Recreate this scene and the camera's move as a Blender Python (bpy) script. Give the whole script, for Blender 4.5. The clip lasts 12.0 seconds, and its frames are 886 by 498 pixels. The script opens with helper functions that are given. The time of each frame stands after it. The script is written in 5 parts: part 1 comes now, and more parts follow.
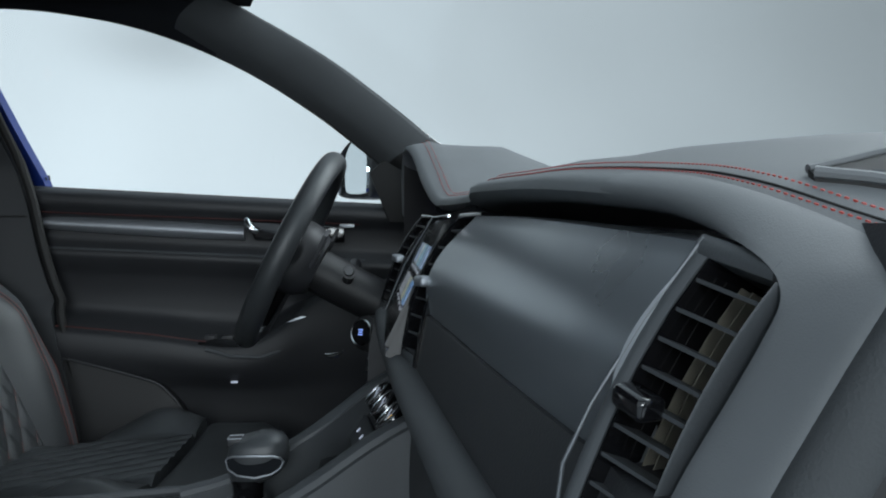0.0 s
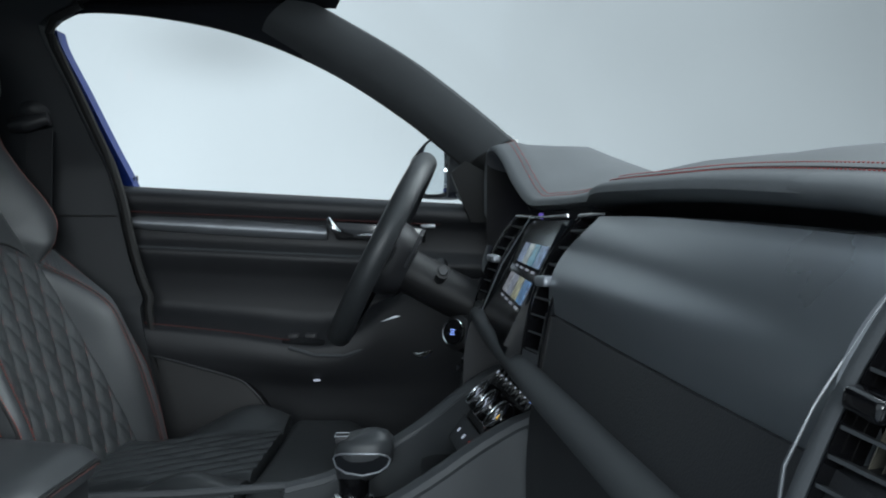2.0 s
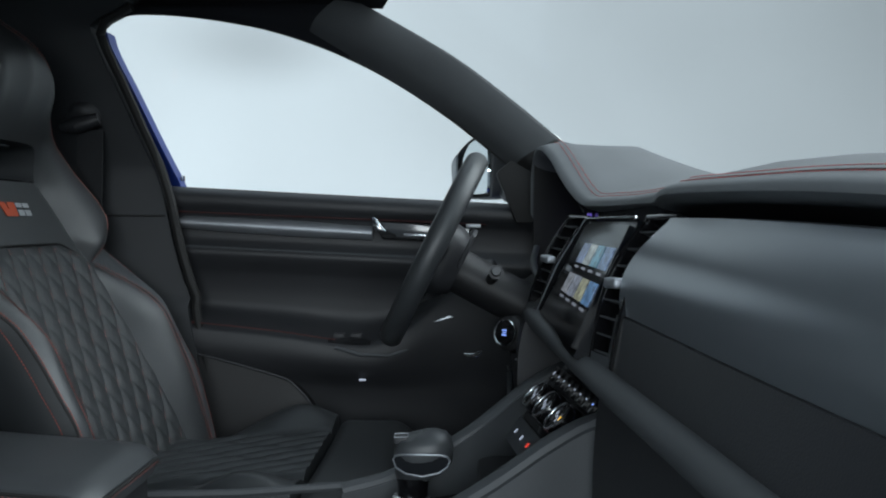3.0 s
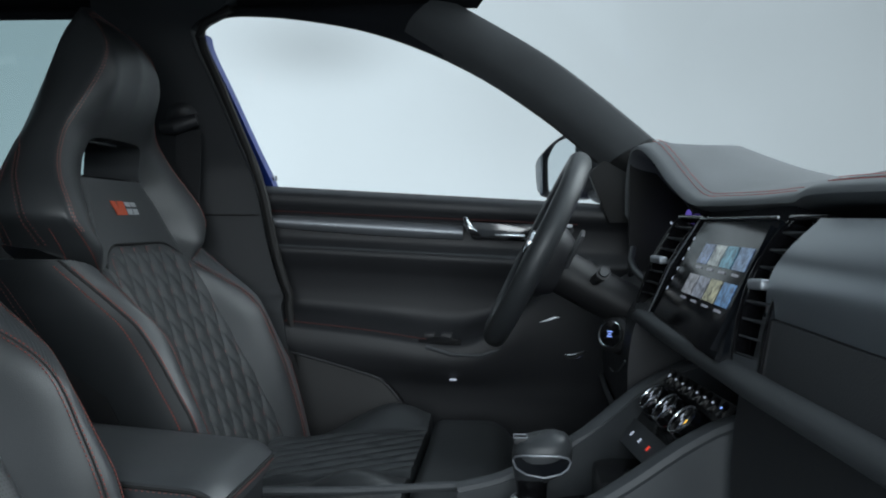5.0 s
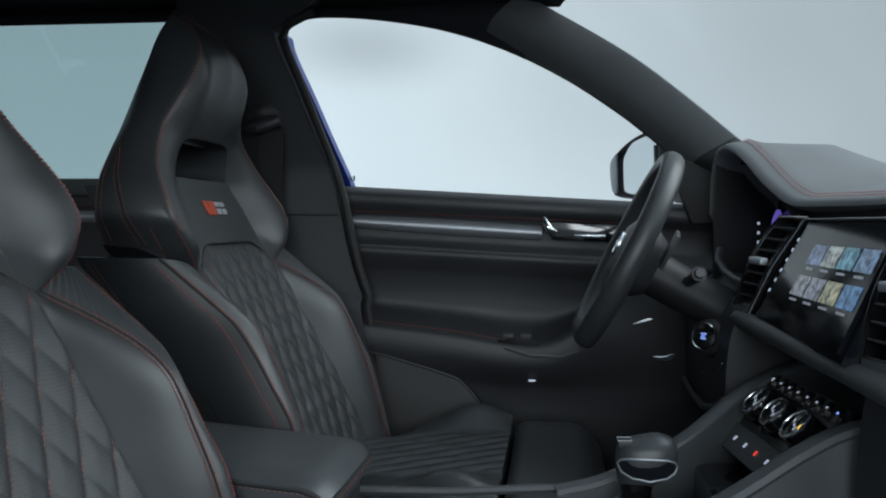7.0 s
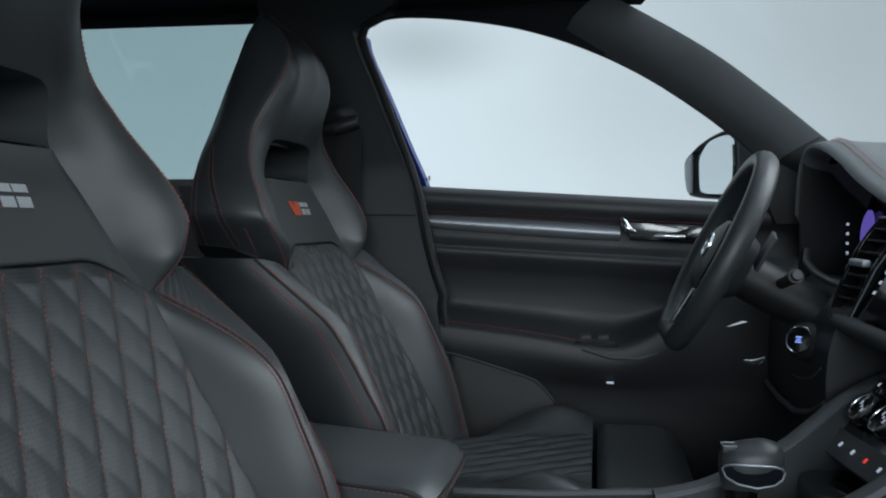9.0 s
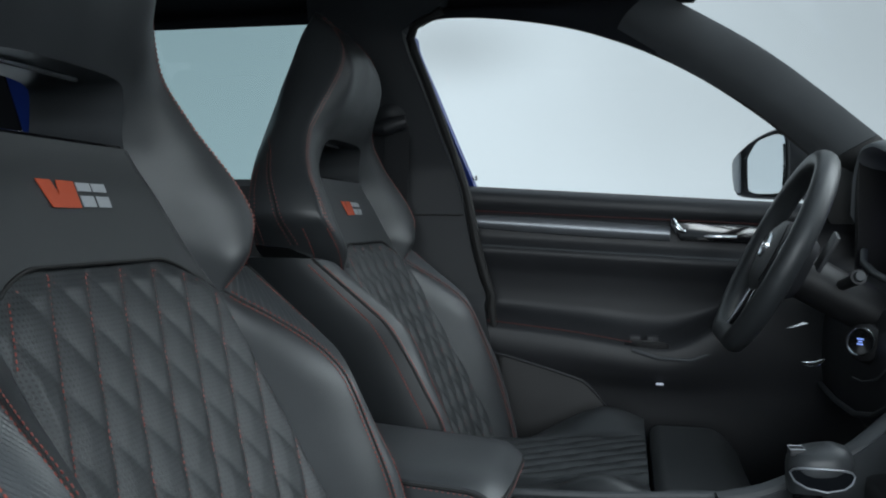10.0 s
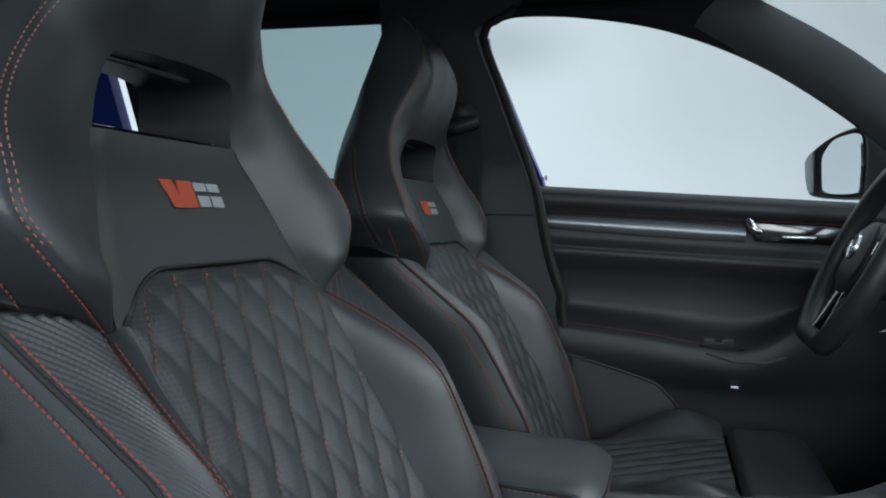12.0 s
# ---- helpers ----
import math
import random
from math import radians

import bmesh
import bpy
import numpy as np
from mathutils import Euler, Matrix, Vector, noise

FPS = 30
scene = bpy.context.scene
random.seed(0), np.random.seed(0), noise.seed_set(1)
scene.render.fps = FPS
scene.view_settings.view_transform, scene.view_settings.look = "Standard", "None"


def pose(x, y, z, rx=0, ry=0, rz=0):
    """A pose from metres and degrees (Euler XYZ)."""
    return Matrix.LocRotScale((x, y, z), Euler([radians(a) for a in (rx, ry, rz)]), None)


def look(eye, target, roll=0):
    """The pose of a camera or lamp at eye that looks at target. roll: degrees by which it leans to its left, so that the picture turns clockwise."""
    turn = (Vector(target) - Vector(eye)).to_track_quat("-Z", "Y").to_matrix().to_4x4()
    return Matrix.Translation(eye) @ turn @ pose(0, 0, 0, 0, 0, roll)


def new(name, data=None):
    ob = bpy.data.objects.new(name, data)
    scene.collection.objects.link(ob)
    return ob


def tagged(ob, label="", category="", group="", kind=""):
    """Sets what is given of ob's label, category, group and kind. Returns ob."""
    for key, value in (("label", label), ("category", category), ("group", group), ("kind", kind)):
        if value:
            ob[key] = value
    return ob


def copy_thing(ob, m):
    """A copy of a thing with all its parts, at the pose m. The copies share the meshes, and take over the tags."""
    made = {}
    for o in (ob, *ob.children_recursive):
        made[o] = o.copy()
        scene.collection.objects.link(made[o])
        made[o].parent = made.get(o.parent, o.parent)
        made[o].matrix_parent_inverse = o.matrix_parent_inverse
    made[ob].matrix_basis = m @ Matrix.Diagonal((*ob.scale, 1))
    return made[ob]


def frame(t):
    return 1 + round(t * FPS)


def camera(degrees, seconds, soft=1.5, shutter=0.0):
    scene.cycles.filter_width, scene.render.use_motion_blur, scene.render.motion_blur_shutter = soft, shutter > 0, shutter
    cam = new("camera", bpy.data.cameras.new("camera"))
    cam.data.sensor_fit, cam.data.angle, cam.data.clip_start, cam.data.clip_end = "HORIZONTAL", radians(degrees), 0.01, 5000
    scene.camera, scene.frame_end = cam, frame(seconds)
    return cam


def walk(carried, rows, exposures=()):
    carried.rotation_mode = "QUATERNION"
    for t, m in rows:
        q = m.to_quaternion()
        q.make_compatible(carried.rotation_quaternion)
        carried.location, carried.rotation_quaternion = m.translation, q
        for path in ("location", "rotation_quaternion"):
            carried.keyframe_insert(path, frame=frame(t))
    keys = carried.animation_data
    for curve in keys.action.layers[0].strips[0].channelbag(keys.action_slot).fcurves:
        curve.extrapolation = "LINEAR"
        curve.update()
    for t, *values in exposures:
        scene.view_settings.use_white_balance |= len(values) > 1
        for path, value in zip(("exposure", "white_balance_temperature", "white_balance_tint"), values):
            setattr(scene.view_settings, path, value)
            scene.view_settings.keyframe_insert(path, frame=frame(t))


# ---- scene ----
cam = camera(53.6, 12.0, soft=2.0)
METRES, EYE, TILT, LEAN, TURN = 0.44, 1.10, -1.7, 0.0, -3.5
ROWS = [
    (0.0, 0.0, 0.0, 0.0, 0.0, 0.0, -0.0),
    (0.5, -0.0353, 0.0007, -0.0001, 0.63, 0.01, -0.0),
    (1.0, -0.0743, -0.0016, -0.0012, 1.34, 0.02, -0.06),
    (1.5, -0.1228, -0.0075, -0.0016, 2.13, 0.03, -0.17),
    (2.0, -0.1648, -0.0067, -0.0014, 2.92, 0.02, -0.21),
    (2.5, -0.2145, -0.0068, 0.003, 3.79, -0.05, -0.22),
    (3.0, -0.2589, -0.0076, 0.0034, 4.54, -0.06, -0.29),
    (5.0, -0.451, -0.0195, 0.0009, 7.73, -0.07, -0.55),
    (5.5, -0.4919, -0.0219, 0.0003, 8.48, -0.07, -0.58),
    (6.0, -0.5335, -0.0252, 0.0003, 9.2, -0.08, -0.64),
    (6.5, -0.5699, -0.0292, 0.0007, 9.91, -0.1, -0.68),
    (7.0, -0.6089, -0.0333, 0.0002, 10.62, -0.11, -0.72),
    (9.0, -0.7582, -0.0525, 0.003, 13.48, -0.2, -0.86),
    (9.5, -0.8028, -0.0609, 0.0012, 14.37, -0.19, -0.87),
    (10.0, -0.851, -0.0704, 0.0012, 15.25, -0.22, -0.94),
    (10.5, -0.8949, -0.0783, 0.0017, 16.03, -0.25, -1.0),
    (11.0, -0.9371, -0.0867, 0.0024, 16.75, -0.3, -1.09),
    (11.5, -0.967, -0.0933, 0.0017, 17.3, -0.3, -1.13),
    (12.0, -0.9917, -0.1012, 0.0026, 17.8, -0.34, -1.2),
]
walk(cam, [(t, pose(0, 0, EYE, TILT, LEAN, TURN) @ pose(METRES * x, METRES * y, METRES * z, 90 + pitch, roll, yaw)) for t, x, y, z, yaw, pitch, roll in ROWS])

# ---- world and light ----
world = bpy.data.worlds.new("studio")
scene.world = world
world.use_nodes = True
wn = world.node_tree.nodes
wn["Background"].inputs[0].default_value = (0.66, 0.79, 0.90, 1)
wn["Background"].inputs[1].default_value = 0.98


def area_lamp(name, eye, target, sx, sy, power, color):
    d = bpy.data.lights.new(name, "AREA")
    d.shape, d.size, d.size_y, d.energy, d.color = "RECTANGLE", sx, sy, power, color
    ob = new(name, d)
    ob.matrix_world = look(eye, target)
    return ob


area_lamp("studio_softbox", (0.2, -2.9, 1.72), (-0.8, 1.2, 1.3), 2.2, 1.0, 82, (0.86, 0.95, 1.0))
area_lamp("studio_softbox_front", (2.5, 1.9, 3.5), (-0.3, 0.9, 1.0), 2.6, 3.0, 165, (0.86, 0.95, 1.0))


# ---- helpers for shapes ----
def sm(t, table):
    """Smooth curve through (t, value) rows; value may be a tuple."""
    if t <= table[0][0]:
        return table[0][1]
    if t >= table[-1][0]:
        return table[-1][1]
    n = len(table)
    for i in range(n - 1):
        if t <= table[i + 1][0]:
            break

    def slope(j):
        a, b = max(j - 1, 0), min(j + 1, n - 1)
        return (np.array(table[b][1]) - np.array(table[a][1])) / (table[b][0] - table[a][0])

    h = table[i + 1][0] - table[i][0]
    u = (t - table[i][0]) / h
    p0, p1 = np.array(table[i][1]), np.array(table[i + 1][1])
    m0, m1 = slope(i) * h, slope(i + 1) * h
    r = (2 * u**3 - 3 * u**2 + 1) * p0 + (u**3 - 2 * u**2 + u) * m0 + (3 * u**2 - 2 * u**3) * p1 + (u**3 - u**2) * m1
    return float(r) if r.ndim == 0 else tuple(float(c) for c in r)


def mix(a, b, t):
    return a + (b - a) * t


def lin(a, b, n):
    return [a + (b - a) * i / (n - 1) for i in range(n)]


ORIGIN = {}


def thing(name, place, label, category, group="", kind=""):
    ob = new(name)
    ob.empty_display_size = 0.05
    ob.location = place
    ORIGIN[ob] = Vector(place)
    return tagged(ob, label, category, group, kind)


def part(name, bm, material, parent=None, label="", sharp=38, smooth=True):
    """Links a bmesh, given in world places, as one mesh under a thing or part."""
    o = ORIGIN.get(parent, Vector((0, 0, 0)))
    bmesh.ops.recalc_face_normals(bm, faces=bm.faces)
    for v in bm.verts:
        v.co -= o
    me = bpy.data.meshes.new(name)
    bm.to_mesh(me)
    bm.free()
    if smooth:
        me.polygons.foreach_set("use_smooth", [True] * len(me.polygons))
        me.set_sharp_from_angle(angle=radians(sharp))
    me.materials.append(material)
    ob = new(name, me)
    if parent:
        ob.parent = parent
    ORIGIN[ob] = o
    if label:
        ob["label"] = label
    return ob


def bm_from(verts, faces):
    me = bpy.data.meshes.new("raw")
    me.from_pydata([tuple(v) for v in verts], [], faces)
    bm = bmesh.new()
    bm.from_mesh(me)
    bpy.data.meshes.remove(me)
    return bm


def slab(front, back, nu, nv):
    """A closed body between two sheets front(u, v) and back(u, v), u and v from 0 to 1."""
    verts = []
    for f in (front, back):
        for j in range(nv):
            for i in range(nu):
                verts.append(f(i / (nu - 1), j / (nv - 1)))
    n = nu * nv
    faces = []
    for j in range(nv - 1):
        for i in range(nu - 1):
            a = j * nu + i
            faces.append((a, a + 1, a + nu + 1, a + nu))
            faces.append((n + a, n + a + nu, n + a + nu + 1, n + a + 1))
    rim = [i for i in range(nu)] + [j * nu + nu - 1 for j in range(1, nv)]
    rim += [(nv - 1) * nu + i for i in range(nu - 2, -1, -1)] + [j * nu for j in range(nv - 2, 0, -1)]
    for a, b in zip(rim, rim[1:] + rim[:1]):
        faces.append((a, n + a, n + b, b))
    return bm_from(verts, faces)


def loft(rings, cap=True, closed=True):
    """Skin over rings of equal length; closed joins the ring's ends."""
    k = len(rings[0])
    verts = [p for r in rings for p in r]
    faces = []
    for j in range(len(rings) - 1):
        for i in range(k if closed else k - 1):
            b = (i + 1) % k
            faces.append((j * k + i, j * k + b, (j + 1) * k + b, (j + 1) * k + i))
    if cap:
        faces.append(tuple(range(k - 1, -1, -1)))
        faces.append(tuple((len(rings) - 1) * k + i for i in range(k)))
    return bm_from(verts, faces)


def tube(path, r, sides=10, r2=None, up=(0, 0, 1), cap=True, loop=False):
    """A round or oval bar along a path; r across, r2 along up."""
    rings = []
    pts = [Vector(p) for p in path]
    n = len(pts)
    for i, p in enumerate(pts):
        a = pts[(i - 1) % n] if loop else pts[max(i - 1, 0)]
        b = pts[(i + 1) % n] if loop else pts[min(i + 1, n - 1)]
        d = (b - a).normalized()
        side = d.cross(Vector(up)).normalized()
        top = side.cross(d).normalized()
        ra = r[i] if isinstance(r, (list, tuple)) else r
        rb = ra if r2 is None else r2
        rings.append([p + side * ra * math.cos(6.2832 * k / sides) + top * rb * math.sin(6.2832 * k / sides) for k in range(sides)])
    if loop:
        rings.append(rings[0])
        bm = loft(rings, cap=False)
        bmesh.ops.remove_doubles(bm, verts=bm.verts, dist=1e-6)
        return bm
    return loft(rings, cap=cap)


def box(x0, x1, y0, y1, z0, z1, bevel=0.0, seg=2):
    bm = bmesh.new()
    bmesh.ops.create_cube(bm, size=1, matrix=Matrix.Translation(((x0 + x1) / 2, (y0 + y1) / 2, (z0 + z1) / 2)) @ Matrix.Diagonal((x1 - x0, y1 - y0, z1 - z0, 1)))
    if bevel:
        bmesh.ops.bevel(bm, geom=bm.edges[:], offset=bevel, segments=seg, affect="EDGES", profile=0.6)
    return bm


def oriented_box(m, sx, sy, sz, bevel=0.0, seg=2):
    bm = box(-sx / 2, sx / 2, -sy / 2, sy / 2, -sz / 2, sz / 2, bevel, seg)
    bm.transform(m)
    return bm


def prism(poly, place, bevel=0.0, seg=2):
    """A plate from an outline; place(a, b, h) gives the world place, h is 0 or 1."""
    n = len(poly)
    verts = [place(a, b, h) for h in (0, 1) for a, b in poly]
    faces = [tuple(range(n)), tuple(range(2 * n - 1, n - 1, -1))]
    faces += [(i, n + i, n + (i + 1) % n, (i + 1) % n) for i in range(n)]
    bm = bm_from(verts, faces)
    if bevel:
        bmesh.ops.bevel(bm, geom=bm.edges[:], offset=bevel, segments=seg, affect="EDGES", profile=0.6)
    return bm


def lathe(m, profile, sides=32):
    """A turned body about m's z axis from (radius, height) rows."""
    rings = [[m @ Vector((r * math.cos(6.2832 * k / sides), r * math.sin(6.2832 * k / sides), h)) for k in range(sides)] for r, h in profile]
    return loft(rings)


def join(bms):
    out = bmesh.new()
    for b in bms:
        me = bpy.data.meshes.new("raw")
        b.to_mesh(me)
        b.free()
        out.from_mesh(me)
        bpy.data.meshes.remove(me)
    return out


def stitches(path, dash=0.0040, gap=0.0025, r=0.00065):
    """A row of sewn dashes along a path."""
    pts = [Vector(p) for p in path]
    cum = [0.0]
    for a, b in zip(pts, pts[1:]):
        cum.append(cum[-1] + (b - a).length)

    def at(d):
        i = min(max(int(np.searchsorted(cum, d)) - 1, 0), len(pts) - 2)
        return pts[i].lerp(pts[i + 1], (d - cum[i]) / max(cum[i + 1] - cum[i], 1e-9))

    verts, faces, d = [], [], 0.0
    while d + dash < cum[-1]:
        a, b = at(d), at(d + dash)
        t = (b - a).normalized()
        s1 = t.cross(Vector((0.37, 0.21, 0.9))).normalized() * r
        s2 = t.cross(s1).normalized() * r
        k = len(verts)
        q = a.lerp(b, 0.2), a.lerp(b, 0.8)
        verts += [a] + [q[0] + o for o in (s1, s2, -s1, -s2)] + [q[1] + o for o in (s1, s2, -s1, -s2)] + [b]
        for i in range(4):
            j = (i + 1) % 4
            faces += [(k, k + 1 + j, k + 1 + i), (k + 1 + i, k + 1 + j, k + 5 + j, k + 5 + i), (k + 9, k + 5 + i, k + 5 + j)]
        d += dash + gap
    return bm_from(verts, faces)


# ---- materials ----
def material(name, color, rough=0.5, metal=0.0, bump=0.0, scale=300.0, vary=0.25, coat=0.0, vary_scale=9.0, spec=0.5, kind="noise"):
    m = bpy.data.materials.new(name)
    m.use_nodes = True
    nt = m.node_tree
    b = nt.nodes["Principled BSDF"]
    b.inputs["Roughness"].default_value = rough
    b.inputs["Metallic"].default_value = metal
    b.inputs["Coat Weight"].default_value = coat
    b.inputs["Specular IOR Level"].default_value = spec
    geo = nt.nodes.new("ShaderNodeTexCoord")
    big = nt.nodes.new("ShaderNodeTexNoise")
    big.inputs["Scale"].default_value, big.inputs["Detail"].default_value = vary_scale, 5
    nt.links.new(geo.outputs["Object"], big.inputs["Vector"])
    ramp = nt.nodes.new("ShaderNodeMix")
    ramp.data_type = "RGBA"
    lo, hi = [c * (1 - vary) for c in color], [c * (1 + vary) for c in color]
    ramp.inputs["A"].default_value, ramp.inputs["B"].default_value = (*lo, 1), (*hi, 1)
    nt.links.new(big.outputs["Fac"], ramp.inputs["Factor"])
    nt.links.new(ramp.outputs["Result"], b.inputs["Base Color"])
    rr = nt.nodes.new("ShaderNodeMapRange")
    rr.inputs["To Min"].default_value, rr.inputs["To Max"].default_value = rough * 0.85, min(1, rough * 1.15)
    nt.links.new(big.outputs["Fac"], rr.inputs["Value"])
    nt.links.new(rr.outputs["Result"], b.inputs["Roughness"])
    if bump:
        fine = nt.nodes.new("ShaderNodeTexVoronoi" if kind == "grain" else "ShaderNodeTexNoise")
        fine.inputs["Scale"].default_value = scale
        nt.links.new(geo.outputs["Object"], fine.inputs["Vector"])
        bp = nt.nodes.new("ShaderNodeBump")
        bp.inputs["Strength"].default_value, bp.inputs["Distance"].default_value = bump, 0.001
        nt.links.new(fine.outputs["Distance" if kind == "grain" else "Fac"], bp.inputs["Height"])
        nt.links.new(bp.outputs["Normal"], b.inputs["Normal"])
    return m


def glass(name, tint, gloss=0.06):
    m = bpy.data.materials.new(name)
    m.use_nodes = True
    nt = m.node_tree
    nt.nodes.remove(nt.nodes["Principled BSDF"])
    tr, gl, mx = nt.nodes.new("ShaderNodeBsdfTransparent"), nt.nodes.new("ShaderNodeBsdfGlossy"), nt.nodes.new("ShaderNodeMixShader")
    tr.inputs["Color"].default_value = (*tint, 1)
    gl.inputs["Roughness"].default_value = 0.02
    mx.inputs["Fac"].default_value = gloss
    nt.links.new(tr.outputs[0], mx.inputs[1])
    nt.links.new(gl.outputs[0], mx.inputs[2])
    nt.links.new(mx.outputs[0], nt.nodes["Material Output"].inputs["Surface"])
    return m


def glowing(name, color, strength):
    m = bpy.data.materials.new(name)
    m.use_nodes = True
    b = m.node_tree.nodes["Principled BSDF"]
    b.inputs["Base Color"].default_value = (*[c * 0.2 for c in color], 1)
    b.inputs["Emission Color"].default_value = (*color, 1)
    b.inputs["Emission Strength"].default_value = strength
    b.inputs["Roughness"].default_value = 0.3
    return m


LEATHER = material("seat_leather", (0.031, 0.034, 0.0365), 0.42, bump=0.14, scale=900, kind="grain")
PERFORATED = material("perforated_leather", (0.036, 0.040, 0.043), 0.48, bump=0.3, scale=900, kind="grain")
CARBON = material("ribbed_leather", (0.048, 0.053, 0.057), 0.38, bump=0.06, scale=900, kind="grain")
SUEDE = material("dark_suede", (0.022, 0.023, 0.025), 0.85, bump=0.3, scale=700, spec=0.2)
SHELL = material("seat_shell_plastic", (0.012, 0.012, 0.013), 0.55, bump=0.2, scale=500)
STITCH = material("red_thread", (0.27, 0.060, 0.045), 0.75)
STITCH_BRIGHT = material("bright_red_thread", (0.40, 0.060, 0.050), 0.6)
PIPING = material("dark_red_piping", (0.075, 0.018, 0.016), 0.6)
STITCH_PALE = material("pale_red_thread", (0.33, 0.135, 0.115), 0.7)
STITCH_DULL = material("dull_red_thread", (0.25, 0.090, 0.08), 0.7)
PAD = material("dash_soft_plastic", (0.132, 0.140, 0.146), 0.62, bump=0.13, scale=1300, kind="grain", spec=0.35)
LEDGEPAD = material("dark_soft_plastic", (0.055, 0.059, 0.062), 0.6, bump=0.13, scale=1300, kind="grain", spec=0.35)
PANEL = material("brushed_dark_panel", (0.22, 0.24, 0.26), 0.29, 0.6, bump=0.012, scale=500, vary=0.10)
DARK = material("dark_plastic", (0.022, 0.023, 0.026), 0.5, bump=0.12, scale=600, kind="grain")
MID = material("grey_plastic", (0.058, 0.063, 0.068), 0.5, bump=0.12, scale=600, kind="grain")
TRIM = material("dark_grey_trim", (0.027, 0.029, 0.032), 0.6, bump=0.12, scale=600, kind="grain", spec=0.3)
VANE = material("pale_bronze_plastic", (0.20, 0.185, 0.15), 0.45)
GLOSS = material("gloss_black", (0.006, 0.006, 0.007), 0.12, coat=0.4)
DARKALU = material("dark_satin_metal", (0.15, 0.16, 0.17), 0.34, 0.7, vary=0.06)
# seat leather raised in tone, standing in for light on upward faces
LIT_LEATHER = material("lit_leather", (0.046, 0.050, 0.054), 0.40, bump=0.14, scale=900, kind="grain")
CHROME = material("satin_chrome", (0.82, 0.84, 0.86), 0.24, 1.0, vary=0.05)
ALU = material("dark_aluminium", (0.40, 0.42, 0.45), 0.46, 0.75, vary=0.06)
LINING = material("black_headliner", (0.015, 0.016, 0.019), 0.95, bump=0.5, scale=800, spec=0.1)
PILLAR = material("pillar_cloth", (0.060, 0.064, 0.067), 0.9, bump=0.5, scale=800, spec=0.15)
CARPET = material("black_carpet", (0.007, 0.007, 0.008), 1.0, bump=0.9, scale=500, spec=0.1)
BLUE = material("blue_car_paint", (0.008, 0.030, 0.20), 0.45, 0.0, coat=0.15, vary=0.05)
RUBBER = material("black_rubber", (0.010, 0.010, 0.010), 0.7)
MIRROR = material("mirror_glass", (0.62, 0.66, 0.68), 0.05, 1.0, vary=0.02)
CLEAR = glass("clear_glass", (0.97, 0.985, 0.985), 0.03)
TINT = glass("tinted_glass", (0.60, 0.685, 0.69), 0.04)
ORANGE = material("orange_embroidery", (0.47, 0.068, 0.022), 0.6, bump=0.4, scale=900)
SILVER = material("silver_embroidery", (0.36, 0.38, 0.40), 0.5, bump=0.4, scale=900)
SCREEN = material("display_glass", (0.005, 0.006, 0.008), 0.10, spec=0.10)
WHITE_LIT = glowing("lit_symbol", (0.70, 0.80, 1.0), 0.45)
BLUE_LIT = glowing("blue_lit_symbol", (0.25, 0.40, 1.0), 1.1)
RED_LIT = glowing("red_lit_symbol", (1.0, 0.08, 0.05), 0.6)


def perforate(m, pitch=0.0036):
    """Adds rows of small punched holes to a leather."""
    nt = m.node_tree
    b = nt.nodes["Principled BSDF"]
    tc, sep = nt.nodes.new("ShaderNodeTexCoord"), nt.nodes.new("ShaderNodeSeparateXYZ")
    nt.links.new(tc.outputs["Object"], sep.inputs[0])
    waves = []
    for axis in ("Y", "Z"):
        sc, sn = nt.nodes.new("ShaderNodeMath"), nt.nodes.new("ShaderNodeMath")
        sc.operation, sn.operation = "MULTIPLY", "SINE"
        sc.inputs[1].default_value = 3.14159 / pitch
        nt.links.new(sep.outputs[axis], sc.inputs[0])
        nt.links.new(sc.outputs[0], sn.inputs[0])
        waves.append(sn)
    mul, ab, mr = nt.nodes.new("ShaderNodeMath"), nt.nodes.new("ShaderNodeMath"), nt.nodes.new("ShaderNodeMapRange")
    mul.operation, ab.operation = "MULTIPLY", "ABSOLUTE"
    nt.links.new(waves[0].outputs[0], mul.inputs[0])
    nt.links.new(waves[1].outputs[0], mul.inputs[1])
    nt.links.new(mul.outputs[0], ab.inputs[0])
    mr.inputs["From Min"].default_value, mr.inputs["From Max"].default_value = 0.62, 0.80
    nt.links.new(ab.outputs[0], mr.inputs["Value"])
    old = b.inputs["Base Color"].links[0].from_socket
    mx = nt.nodes.new("ShaderNodeMix")
    mx.data_type = "RGBA"
    mx.inputs["B"].default_value = (0.006, 0.007, 0.008, 1)
    nt.links.new(mr.outputs[0], mx.inputs["Factor"])
    nt.links.new(old, mx.inputs["A"])
    nt.links.new(mx.outputs["Result"], b.inputs["Base Color"])


perforate(PERFORATED)
YC = 1.02  # the car's middle line

# ---- studio ----
SPOT = (-2.15, 8.74, 2.85)


